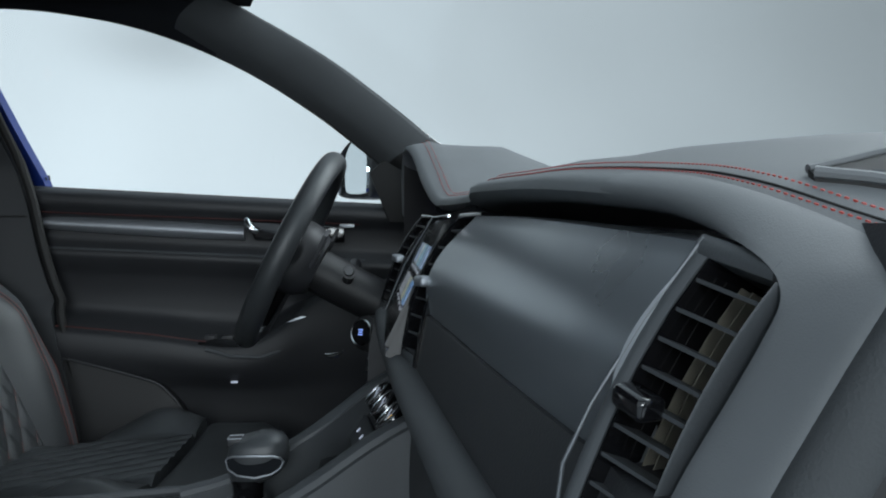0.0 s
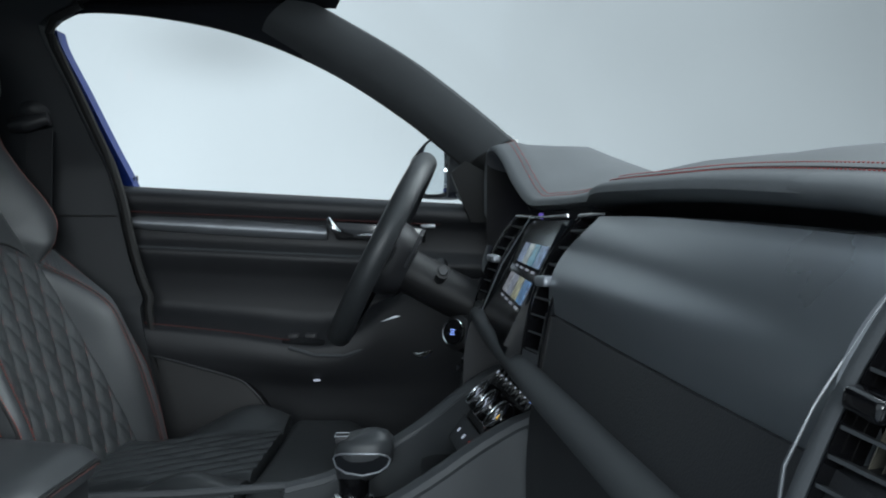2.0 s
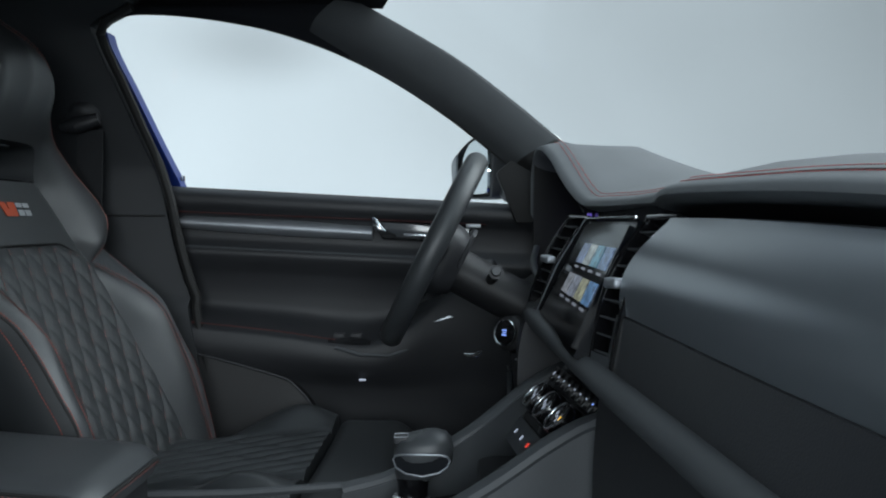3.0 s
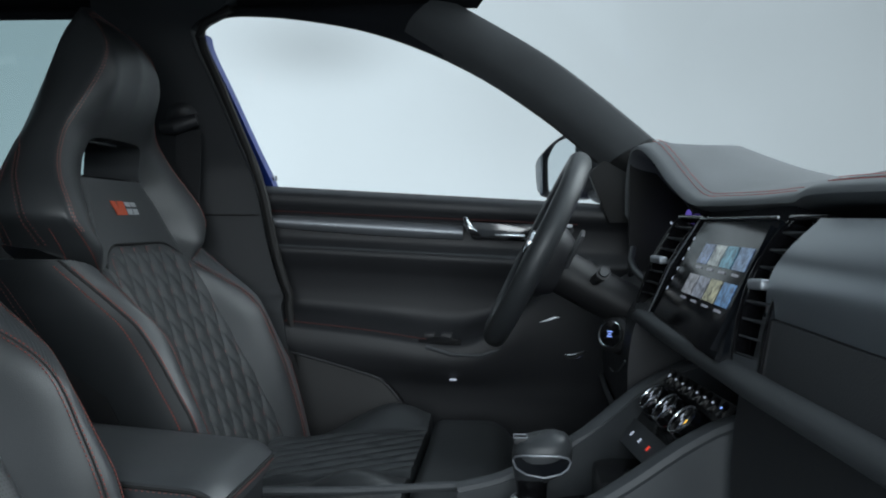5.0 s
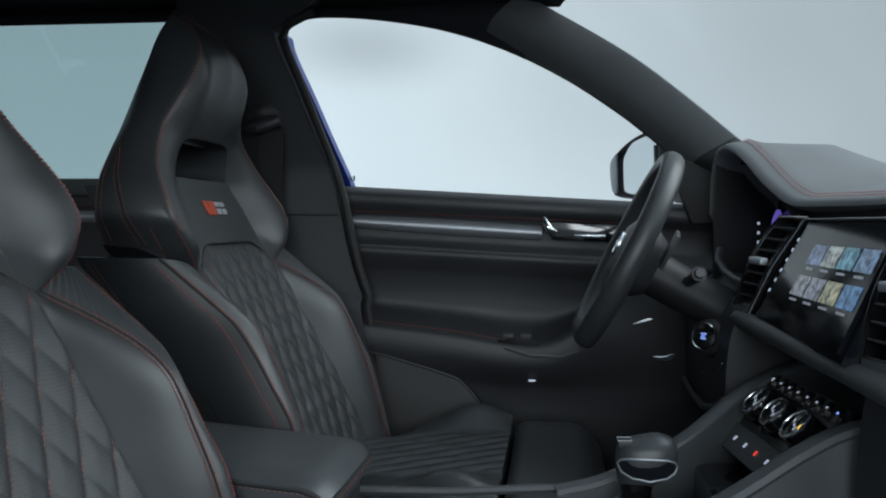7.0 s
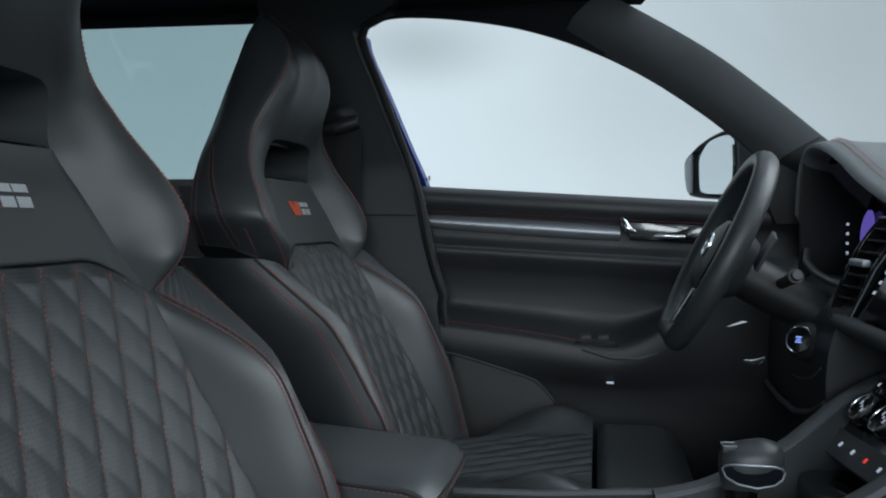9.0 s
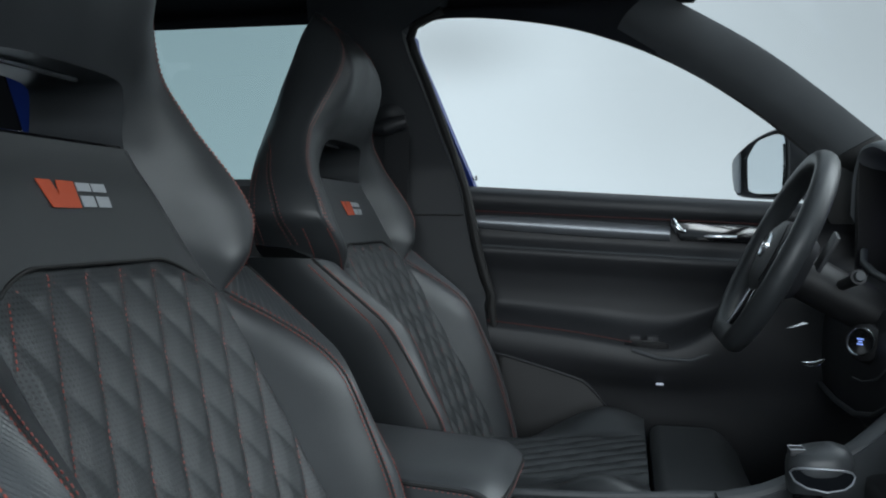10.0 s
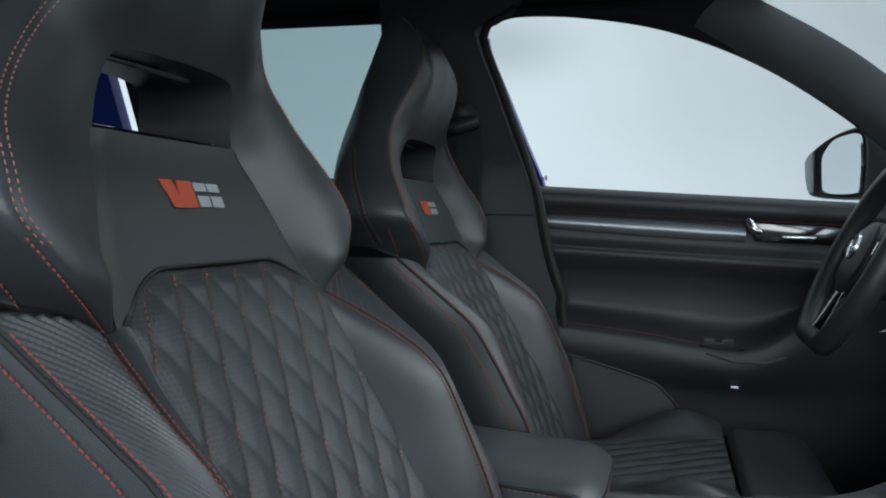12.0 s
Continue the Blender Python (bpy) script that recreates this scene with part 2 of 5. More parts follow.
def backdrop_material():
    m = bpy.data.materials.new("glowing_studio_wall")
    m.use_nodes = True
    nt = m.node_tree
    nt.nodes.remove(nt.nodes["Principled BSDF"])
    # the wall glows by itself; its lighting is painted into the emission
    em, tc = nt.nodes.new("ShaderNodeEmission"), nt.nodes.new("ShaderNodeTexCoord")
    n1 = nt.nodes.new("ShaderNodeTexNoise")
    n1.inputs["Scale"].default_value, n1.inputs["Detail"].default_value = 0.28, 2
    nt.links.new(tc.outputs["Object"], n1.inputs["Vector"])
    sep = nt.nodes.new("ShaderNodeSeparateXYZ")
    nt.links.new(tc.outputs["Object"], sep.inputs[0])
    high = nt.nodes.new("ShaderNodeMapRange")  # light falloff painted into the glow: dimmer upwards
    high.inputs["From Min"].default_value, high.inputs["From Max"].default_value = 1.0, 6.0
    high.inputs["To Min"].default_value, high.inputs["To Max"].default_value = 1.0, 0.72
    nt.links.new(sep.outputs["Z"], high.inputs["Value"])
    # sideways falloff of the light, painted in the same way
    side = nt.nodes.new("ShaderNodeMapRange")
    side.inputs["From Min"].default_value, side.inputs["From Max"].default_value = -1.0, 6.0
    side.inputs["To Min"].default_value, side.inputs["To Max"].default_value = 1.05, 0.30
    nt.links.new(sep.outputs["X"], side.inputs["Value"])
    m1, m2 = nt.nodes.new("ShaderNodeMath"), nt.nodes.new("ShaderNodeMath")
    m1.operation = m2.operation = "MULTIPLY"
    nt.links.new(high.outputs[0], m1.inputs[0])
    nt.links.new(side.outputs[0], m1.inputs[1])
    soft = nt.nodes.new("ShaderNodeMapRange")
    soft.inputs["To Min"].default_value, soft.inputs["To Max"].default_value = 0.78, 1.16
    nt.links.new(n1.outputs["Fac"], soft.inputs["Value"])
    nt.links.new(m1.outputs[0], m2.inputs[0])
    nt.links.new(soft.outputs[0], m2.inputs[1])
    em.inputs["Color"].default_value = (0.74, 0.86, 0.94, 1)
    # a softly dimmed patch high on the wall, put into the emission
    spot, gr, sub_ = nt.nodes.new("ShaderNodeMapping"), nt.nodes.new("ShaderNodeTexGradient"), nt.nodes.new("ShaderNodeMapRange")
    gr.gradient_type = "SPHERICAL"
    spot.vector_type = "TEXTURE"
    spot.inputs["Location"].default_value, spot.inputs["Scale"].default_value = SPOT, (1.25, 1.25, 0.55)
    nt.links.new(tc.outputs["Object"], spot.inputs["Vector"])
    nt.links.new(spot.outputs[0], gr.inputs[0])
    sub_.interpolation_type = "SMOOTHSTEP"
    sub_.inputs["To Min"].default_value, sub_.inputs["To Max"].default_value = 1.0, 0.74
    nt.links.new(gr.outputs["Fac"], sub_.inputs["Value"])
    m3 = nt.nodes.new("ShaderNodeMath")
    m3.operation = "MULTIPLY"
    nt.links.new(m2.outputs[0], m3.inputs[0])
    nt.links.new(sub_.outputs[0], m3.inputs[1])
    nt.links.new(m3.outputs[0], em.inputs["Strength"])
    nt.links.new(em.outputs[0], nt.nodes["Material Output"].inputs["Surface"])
    return m


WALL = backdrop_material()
FLOOR = material("studio_floor_paint", (0.42, 0.45, 0.47), 0.45, bump=0.1, scale=40, vary=0.08)
bm = bm_from([(-60, -60, 0), (60, -60, 0), (60, 60, 0), (-60, 60, 0)], [(0, 1, 2, 3)])
tagged(part("ground", bm, FLOOR), "pale grey painted studio floor", "floor", kind="structure")
arc = [(9.0 * math.cos(a), 9.0 * math.sin(a)) for a in [radians(-40 + 5 * i) for i in range(49)]]
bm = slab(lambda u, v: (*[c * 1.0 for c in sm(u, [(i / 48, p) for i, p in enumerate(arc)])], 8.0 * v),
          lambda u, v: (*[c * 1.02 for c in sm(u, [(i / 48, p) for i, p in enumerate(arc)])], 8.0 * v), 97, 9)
tagged(part("backdrop", bm, WALL), "pale blue-white curved studio wall with its lighting painted as glow", "backdrop", kind="structure")
# added out of view: blocks low light from the camera side
tagged(part("light_block_wall", box(-0.6, 9.0, -5.2, -5.0, 0.0, 2.6), material("grey_block_wall", (0.34, 0.36, 0.38), 0.9, bump=0.2, scale=30)), "plain grey low wall added out of view to block light", "wall", kind="structure")


# ---- car shell ----
def yw(z):
    """Inner face of the window opening; it leans inwards to the roof."""
    return 1.80 - 0.42 * (z - 1.173)


WIN = [(0.0, (-0.707, 1.173)), (0.1, (-0.747, 1.303)), (0.18, (-0.779, 1.415)), (0.215, (-0.785, 1.456)), (0.25, (-0.752, 1.483)),
       (0.3, (-0.682, 1.487)), (0.4, (-0.572, 1.477)), (0.5, (-0.464, 1.457)), (0.6, (-0.356, 1.422)), (0.72, (-0.248, 1.372)),
       (0.85, (-0.138, 1.304)), (0.94, (-0.064, 1.249)), (1.0, (0.010, 1.190))]
shell = thing("car_body", (-0.6, YC, 0.25), "blue car body shell with black roof lining and dark pillars", "car body", kind="structure")


def roof_z(y):
    return 1.585 - 0.075 * ((y - YC) / 0.66) ** 2


def roof_front(y):
    return -0.14 - 0.12 * ((y - YC) / 0.66) ** 2


def roof_pt(u, v, up):
    y = mix(YC - 0.66, YC + 0.66, u)
    x = mix(-2.3, roof_front(y), v)
    return (x, y, roof_z(y) - 0.05 * max(0, v - 0.9) * 4 * 0.2 + up)


part("roof_lining", slab(lambda u, v: roof_pt(u, v, 0), lambda u, v: roof_pt(u, v, 0.02), 25, 20), LINING, shell, "black cloth headliner")
part("roof_skin", slab(lambda u, v: roof_pt(u, v, 0.024), lambda u, v: roof_pt(u, v, 0.034), 25, 20), BLUE, shell, "glossy blue painted roof")


def win_top(x):
    pts = [(p[1][0], p[1][1]) for p in WIN[4:]]
    return sm(x, pts) if x > -0.752 else 1.484


def rail_pt(u, v, out):
    x = mix(-2.3, -0.325, u)
    zl = win_top(x) + 0.004
    zt = roof_z(YC + 0.655) + 0.003
    z = mix(zl, zt, v)
    y = mix(yw(zl) - 0.012, YC + 0.645, v) - 0.012 * math.sin(math.pi * v)
    return (x, y + out, z + out * 0.4)


part("side_rail", slab(lambda u, v: rail_pt(u, v, 0), lambda u, v: rail_pt(u, v, 0.05), 60, 8), LINING, shell, "black padded roof rail")


def mirror_y(p, s):
    return (p[0], YC + s * (p[1] - YC), p[2])


def pillar_a(s, u0, u1):
    low = [(0.0, (-0.40, 1.672, 1.455)), (0.3, (-0.248, 1.705, 1.375)), (0.6, (-0.115, 1.745, 1.292)), (0.85, (0.0, 1.772, 1.204)), (1.0, (0.075, 1.79, 1.14))]
    top = [(0.0, (-0.33, 1.655, 1.528)), (0.3, (-0.152, 1.690, 1.432)), (0.6, (-0.033, 1.725, 1.352)), (0.85, (0.090, 1.755, 1.258)), (1.0, (0.20, 1.78, 1.175))]

    def pt(u, v, d):
        a, b = np.array(sm(u, low)), np.array(sm(u, top))
        if s < 0:  # the foot behind the dashboard end stays narrow
            a = b + (a - b) * (1 - 0.75 * max(0, (u - 0.3) / 0.7))
        p = a + (b - a) * v
        bulge = 0.024 * (math.sin(v / 0.4 * math.pi / 2) if v < 0.4 else math.cos((v - 0.4) / 0.6 * math.pi / 2) ** 0.8)
        return mirror_y((p[0] - 0.3 * bulge + 0.4 * d, p[1] - bulge + d, p[2]), s)

    return slab(lambda u, v: pt(mix(u0, u1, u), v, 0), lambda u, v: pt(mix(u0, u1, u), v, 0.045), 30, 20)


part("a_pillar", pillar_a(1, 0.0, 0.83), PILLAR, shell, "dark grey cloth-covered windscreen pillar")
part("pillar_foot", pillar_a(1, 0.832, 1.0), RUBBER, shell, "black plastic foot of the windscreen pillar")
part("a_pillar", pillar_a(-1, 0.0, 1.0), PILLAR, shell, "dark grey cloth-covered windscreen pillar")
part("pillar_foot", prism([(-0.04, 1.20), (0.0, 1.235), (0.085, 1.24), (0.10, 1.10), (0.0, 1.10)], lambda a, b, h: (a, 1.755 + 0.03 * h, b), 0.004), RUBBER, shell, "black plastic mirror triangle")

BP = [(0.55, -0.575), (0.68, -0.600), (0.80, -0.628), (0.925, -0.652), (0.95, -0.650), (0.98, -0.662), (1.05, -0.682), (1.16, -0.706), (1.26, -0.740), (1.36, -0.772), (1.455, -0.802), (1.475, -0.792), (1.49, -0.750), (1.53, -0.70)]


def pillar_b(u, v, d):
    z = mix(0.55, 1.53, v)
    xr, xl = sm(z, BP), sm(z, [(0.55, -1.02), (1.1, -1.010), (1.53, -0.985)])
    x = mix(xl, xr, u)
    y = min(1.742, yw(z) - 0.045) - 0.02 * math.sin(math.pi * u) - (0.012 if z < 0.94 else 0)
    return (x, y + d, z)


part("b_pillar", slab(lambda u, v: pillar_b(u, v, 0), lambda u, v: pillar_b(u, v, 0.06), 10, 60), TRIM, shell, "dark grey plastic centre pillar trim")
part("pillar_seam", tube([(mix(-0.95, -0.70, i / 9), 1.716 + (0.02 * (1 - math.sin(math.pi * (0.25 + i / 12)))), 1.113) for i in range(10)], 0.0018, 6), RUBBER, shell)
part("pillar_seal", tube([(sm(z, BP) + 0.012, min(1.748, yw(z) - 0.03), z) for z in lin(0.57, 1.50, 40)], 0.009, 8), RUBBER, shell, "black rubber door seal")
# painted frame edge beyond the seal
part("door_frame_edge", slab(lambda u, v: (lambda z: (mix(sm(z, BP) - 0.07, sm(z, BP) + sm(z, [(0.9, 0.024), (1.17, 0.022), (1.46, 0.010)]), u), yw(max(z, 1.173)) + 0.03 - 0.02 * u, z))(mix(0.62, 1.465, v)),
                             lambda u, v: (lambda z: (mix(sm(z, BP) - 0.07, sm(z, BP) + sm(z, [(0.9, 0.024), (1.17, 0.022), (1.46, 0.010)]), u), yw(max(z, 1.173)) + 0.05, z))(mix(0.62, 1.465, v)), 4, 40), BLUE, shell, "glossy blue painted door frame edge")
for x0, x1, m, lb in ((-1.575, -1.485, LINING, "black rear pillar trim"), (-1.68, -1.612, BLUE, "blue painted rear pillar edge"), (-2.3, -1.685, LINING, "black rear side trim")):
    part("c_pillar", slab(lambda u, v: (mix(x0, x1, u) - 0.02 * v, 1.765 - 0.42 * (mix(1.10, 1.52, v) - 1.173), mix(1.10, 1.52, v)), lambda u, v: (mix(x0, x1, u) - 0.02 * v, 1.80 - 0.42 * (mix(1.10, 1.52, v) - 1.173), mix(1.10, 1.52, v)), 4, 10), m, shell, lb)
part("floor_pan", slab(lambda u, v: (mix(-2.3, 0.65, u), mix(YC - 0.80, YC + 0.80, v), 0.36 + 0.12 * max(0, (u - 0.85) / 0.15) ** 2), lambda u, v: (mix(-2.3, 0.65, u), mix(YC - 0.80, YC + 0.80, v), 0.26), 24, 6), CARPET, shell, "black carpeted car floor")
part("firewall", box(0.45, 0.50, YC - 0.78, YC + 0.78, 0.30, 1.12, 0.01), CARPET, shell, "black carpeted front bulkhead")
part("rear_bulkhead", box(-2.34, -2.30, YC - 0.72, YC + 0.72, 0.30, 1.53, 0.01), CARPET, shell, "black trimmed tail panel")
part("sill", box(-2.2, 0.45, 1.74, 1.86, 0.26, 0.44, 0.02), BLUE, shell, "blue painted door sill")
part("sill", box(-2.2, 0.45, YC - 0.84, YC - 0.74, 0.26, 0.44, 0.02), BLUE, shell, "blue painted door sill")

# plain walls that close the far rear side, behind the camera's way
part("rear_side_wall", slab(lambda u, v: (mix(-2.3, -1.02, u), YC - 0.74 + 0.02 * v, mix(0.44, 1.15, v)), lambda u, v: (mix(-2.3, -1.02, u), YC - 0.80 + 0.02 * v, mix(0.44, 1.15, v)), 6, 6), LINING, shell, "black rear side trim")
part("rear_side_pillar", slab(lambda u, v: (mix(-1.16, -1.04, u), YC - 0.72 + 0.06 * v, mix(1.15, 1.50, v)), lambda u, v: (mix(-1.16, -1.04, u), YC - 0.76 + 0.06 * v, mix(1.15, 1.50, v)), 4, 6), LINING, shell, "black centre pillar trim")
part("side_rail", slab(lambda u, v: (mix(-2.3, -0.22, u), YC - mix(0.67, 0.645, v), mix(1.445, 1.515, v)), lambda u, v: (mix(-2.3, -0.22, u), YC - mix(0.72, 0.69, v), mix(1.445, 1.535, v)), 20, 4), LINING, shell, "black padded roof rail")

# windscreen
wind = thing("windscreen", (0.3, YC, 1.2), "large clear raked windscreen above the dashboard", "windscreen", kind="structure")


def screen_pt(u, v, d):
    y = mix(YC - 0.73, YC + 0.73, u)
    c = ((y - YC) / 0.66) ** 2
    a = Vector((roof_front(y) - 0.02, y * 1.0, roof_z(y) + 0.01))
    b = Vector((0.72 - 0.30 * c, YC + (y - YC) * 1.07, 1.06))
    p = a.lerp(b, v)
    return (p.x + d * 0.5, p.y, p.z + 0.03 * math.sin(math.pi * v) + d)


ob = part("pane", slab(lambda u, v: screen_pt(u, v, 0), lambda u, v: screen_pt(u, v, 0.005), 20, 14), CLEAR, wind)
ob.visible_shadow = False

# sun visor folded up under the roof
def flap_pt(u, v, h):
    y = mix(1.22, 1.52, v)
    r = 1 - 0.22 * (abs(2 * v - 1) ** 6)
    x = -0.335 + 0.072 * (2 * u - 1) * r
    e = (1 - abs(2 * u - 1) ** 4) * (1 - abs(2 * v - 1) ** 8)
    return (x, y, roof_z(y) - 0.016 - 0.006 * u - h * (0.15 + 0.85 * e))


visor = thing("sun_visor", (-0.30, 1.40, 1.52), "black cloth sun visor folded against the roof", "sun visor")
part("flap", slab(lambda u, v: flap_pt(u, v, 0.013), lambda u, v: flap_pt(u, v, -0.004), 14, 18), LINING, visor)
part("hinge_rod", tube([(-0.275, y, roof_z(y) - 0.018) for y in lin(1.26, 1.55, 8)], 0.006, 8), DARK, visor)


# ---- driver's door ----
MIRRORCASE = material("grey_painted_plastic", (0.20, 0.22, 0.23), 0.35, coat=0.3)


def fall(x, k=1.0):
    return -0.05 * k * (x + 0.707)


door = thing("front_door", (-0.35, 1.80, 0.45), "dark trimmed closed front door with metal strip and red piping", "car door")
DOOR_Y = [(0.45, 1.790), (0.60, 1.785), (0.70, 1.780), (0.78, 1.770), (0.815, 1.748), (0.84, 1.738), (0.868, 1.738), (0.884, 1.745), (0.896, 1.772), (0.915, 1.802), (0.95, 1.808),
          (1.00, 1.800), (1.030, 1.786), (1.045, 1.782), (1.060, 1.790), (1.075, 1.796), (1.12, 1.790), (1.135, 1.776), (1.150, 1.772), (1.165, 1.778), (1.173, 1.795)]


def arm_shift(x):
    """The arm rest dips and rises again into the pull handle."""
    return sm(x, [(-0.72, 0.016), (-0.65, 0.012), (-0.473, -0.006), (-0.34, -0.024), (-0.28, -0.022), (-0.22, 0.008), (-0.17, 0.05), (-0.10, 0.09), (0.08, 0.11)])


def door_pt(u, v, d):
    x = mix(-0.715, 0.10, u)
    t = mix(0.45, 1.173, v)
    w = max(0.0, min(1.0, 1 - abs(t - 0.875) / 0.11))
    w = w * w * (3 - 2 * w)
    z = t + w * arm_shift(x) + (1 - w) * fall(x, 0.55 + 0.45 * v)
    return (x, sm(t, DOOR_Y) + d, z)


part("door_panel", slab(lambda u, v: door_pt(u, v, 0), lambda u, v: (door_pt(u, v, 0)[0], 1.84, door_pt(u, v, 0)[2]), 50, 150), DARK, door, "black soft-touch door trim")
part("belt_moulding", slab(lambda u, v: (lambda x: (x, 1.776 + 0.02 * v * v, 1.138 + 0.036 * v + fall(x)))(mix(-0.715, 0.05, u)), lambda u, v: (lambda x: (x, 1.80, 1.138 + 0.036 * v + fall(x)))(mix(-0.715, 0.05, u)), 20, 8), MID, door, "grey soft upper door ledge")


def strip_pt(u, v, d):
    x = mix(-0.688, -0.290, u)
    h = sm(u, [(0, 0.009), (0.05, 0.013), (0.6, 0.016), (1, 0.014)])
    zc = 1.101 - 0.022 * u
    return (x, 1.786 - 0.014 * math.sin(math.pi * v) ** 0.7 - d, zc + h * (2 * v - 1))


part("metal_strip", slab(lambda u, v: strip_pt(u, v, 0), lambda u, v: (strip_pt(u, v, 0)[0], 1.80, strip_pt(u, v, 0)[2]), 30, 12), ALU, door, "dark brushed aluminium decor strip")
part("piping", tube([(x, 1.774, 1.123 + fall(x, 0.8)) for x in lin(-0.69, -0.06, 20)], 0.0011, 6), PIPING, door, "dull red piping")
part("piping", tube([(x, 1.742, 0.889 + arm_shift(x)) for x in lin(-0.69, -0.36, 24)], 0.0013, 6), PIPING, door, "dull red piping")
part("ridge", tube([(x, 1.788, 1.052 + fall(x, 0.9)) for x in lin(-0.70, -0.05, 20)], 0.004, 8), MID, door)
part("handle_bowl", prism([(-0.285, 1.104), (-0.15, 1.098), (-0.09, 1.09), (-0.09, 1.060), (-0.27, 1.066)], lambda a, b, h: (a, 1.778 + 0.02 * h, b), 0.003), GLOSS, door, "gloss black handle recess")
part("handle_cap", tube([(-0.285, 1.774, 1.108), (-0.281, 1.768, 1.098), (-0.275, 1.766, 1.088), (-0.262, 1.768, 1.082)], [0.006, 0.008, 0.0085, 0.004], 10), CHROME, door, "chrome door opener")
part("opener_lever", tube([(-0.225, 1.772, 1.0755), (-0.20, 1.768, 1.075), (-0.165, 1.770, 1.074)], [0.003, 0.0045, 0.004], 10), CHROME, door, "chrome lever")
part("lock_switch", box(-0.10, -0.07, 1.768, 1.776, 1.090, 1.098, 0.002), ALU, door)
sw = part("window_switch_panel", slab(lambda u, v: (mix(-0.375, -0.29, u), mix(1.742, 1.79, v), 0.866 + 0.006 * math.sin(math.pi * u)), lambda u, v: (mix(-0.375, -0.29, u), mix(1.742, 1.79, v), 0.852), 8, 6), GLOSS, door, "gloss black window switch panel")
for i in range(4):
    x, y = -0.355 + 0.035 * (i % 2), 1.756 + 0.02 * (i // 2)
    part("window_switch", box(x - 0.011, x + 0.011, y - 0.006, y + 0.006, 0.868, 0.877, 0.002), DARK, sw)
part("grip_edge", tube([(-0.36, 1.736, 0.852), (-0.31, 1.733, 0.838), (-0.25, 1.735, 0.836), (-0.21, 1.742, 0.85)], 0.004, 8), MID, door)


def pocket_top(x):
    return sm(x, [(-0.66, 0.838), (-0.62, 0.832), (-0.55, 0.814), (-0.462, 0.788), (-0.445, 0.778), (-0.405, 0.730), (-0.38, 0.66)])


part("door_pocket", slab(lambda u, v: (lambda x: (x, 1.742 - 0.01 * math.sin(math.pi * v), mix(0.48, pocket_top(x), v)))(mix(-0.655, -0.385, u)), lambda u, v: (lambda x: (x, 1.80, mix(0.48, pocket_top(x), v)))(mix(-0.655, -0.385, u)), 24, 10), SHELL, door, "black plastic door pocket")
part("pocket_lip", tube([(x, 1.740, pocket_top(x) + 0.001) for x in lin(-0.65, -0.40, 30)], 0.003, 8), DARK, door)
part("door_lamp", box(-0.313, -0.299, 1.742, 1.748, 0.784, 0.788, 0.0015), WHITE_LIT, door, "small white door lamp")
part("outer_skin", slab(lambda u, v: (mix(-0.715, 0.20, u), 1.87 + 0.03 * math.sin(math.pi * v), mix(0.36, 1.12, v)), lambda u, v: (mix(-0.715, 0.20, u), 1.86, mix(0.36, 1.12, v)), 10, 10), BLUE, door, "glossy blue outer door skin")
wpath = [(sm(t, WIN)[0], yw(sm(t, WIN)[1]) - 0.008, sm(t, WIN)[1] + 0.007) for t in lin(0.235, 1.0, 60)]
part("window_seal", tube(wpath, 0.004, 8, up=(0, 1, 0)), RUBBER, door, "black rubber window seal")
ob = part("pane", prism([(-0.40 + 1.07 * (p[0] + 0.40), 1.30 + 1.12 * (p[1] - 1.30)) for p in [sm(t, WIN) for t in lin(0, 1, 30)]] + [(0.0, 1.13), (-0.3, 1.14)], lambda a, b, h: (a, yw(b) + 0.030 + 0.004 * h, b)), CLEAR, door)
ob.visible_shadow = False

for i in range(3):
    x0 = -0.700 + 0.006 * i
    part("glass_mark", prism([(x0, 1.186), (x0 + 0.004, 1.186), (x0 + 0.004, 1.196 - 0.003 * (i % 2)), (x0, 1.196 - 0.003 * (i % 2))], lambda a, b, h: (a, yw(b) + 0.0285 + 0.001 * h, b)), MIRRORCASE, door, "small grey etched mark")

# door mirror
mir = thing("door_mirror", (-0.05, 2.0, 1.15), "black door mirror with silver glass outside the driver window", "wing mirror")


def mirror_ring(g, inner=0.0):
    """Outline of the mirror in its own plane: along the width (outwards positive) and upwards."""
    rows = [(-0.100, -0.072), (-0.06, -0.074), (0.02, -0.071), (0.075, -0.064), (0.092, -0.054), (0.100, -0.02), (0.104, 0.014), (0.100, 0.026), (0.085, 0.036), (0.04, 0.056), (-0.01, 0.070), (-0.06, 0.077), (-0.092, 0.076), (-0.104, 0.064), (-0.110, 0.0), (-0.106, -0.06)]
    pts = [sm(i / 47 * 16, [(j, p) for j, p in enumerate(rows + rows[:1])]) for i in range(47)]
    return [(a * g if a < 0 else a * (g - inner), b * g) for a, b in pts]


MC = Vector((-0.085, 2.060, 1.228))


def mirror_at(a, b, dx):
    return (MC.x + dx - 0.42 * a, MC.y + a, MC.z + b)


part("housing", loft([[mirror_at(a, b, dx) for a, b in mirror_ring(g)] for dx, g in ((0.012, 0.86), (-0.002, 0.95), (0.0, 1.0), (0.03, 1.02), (0.07, 0.92), (0.10, 0.72), (0.115, 0.35))]), DARK, mir, "black mirror housing")
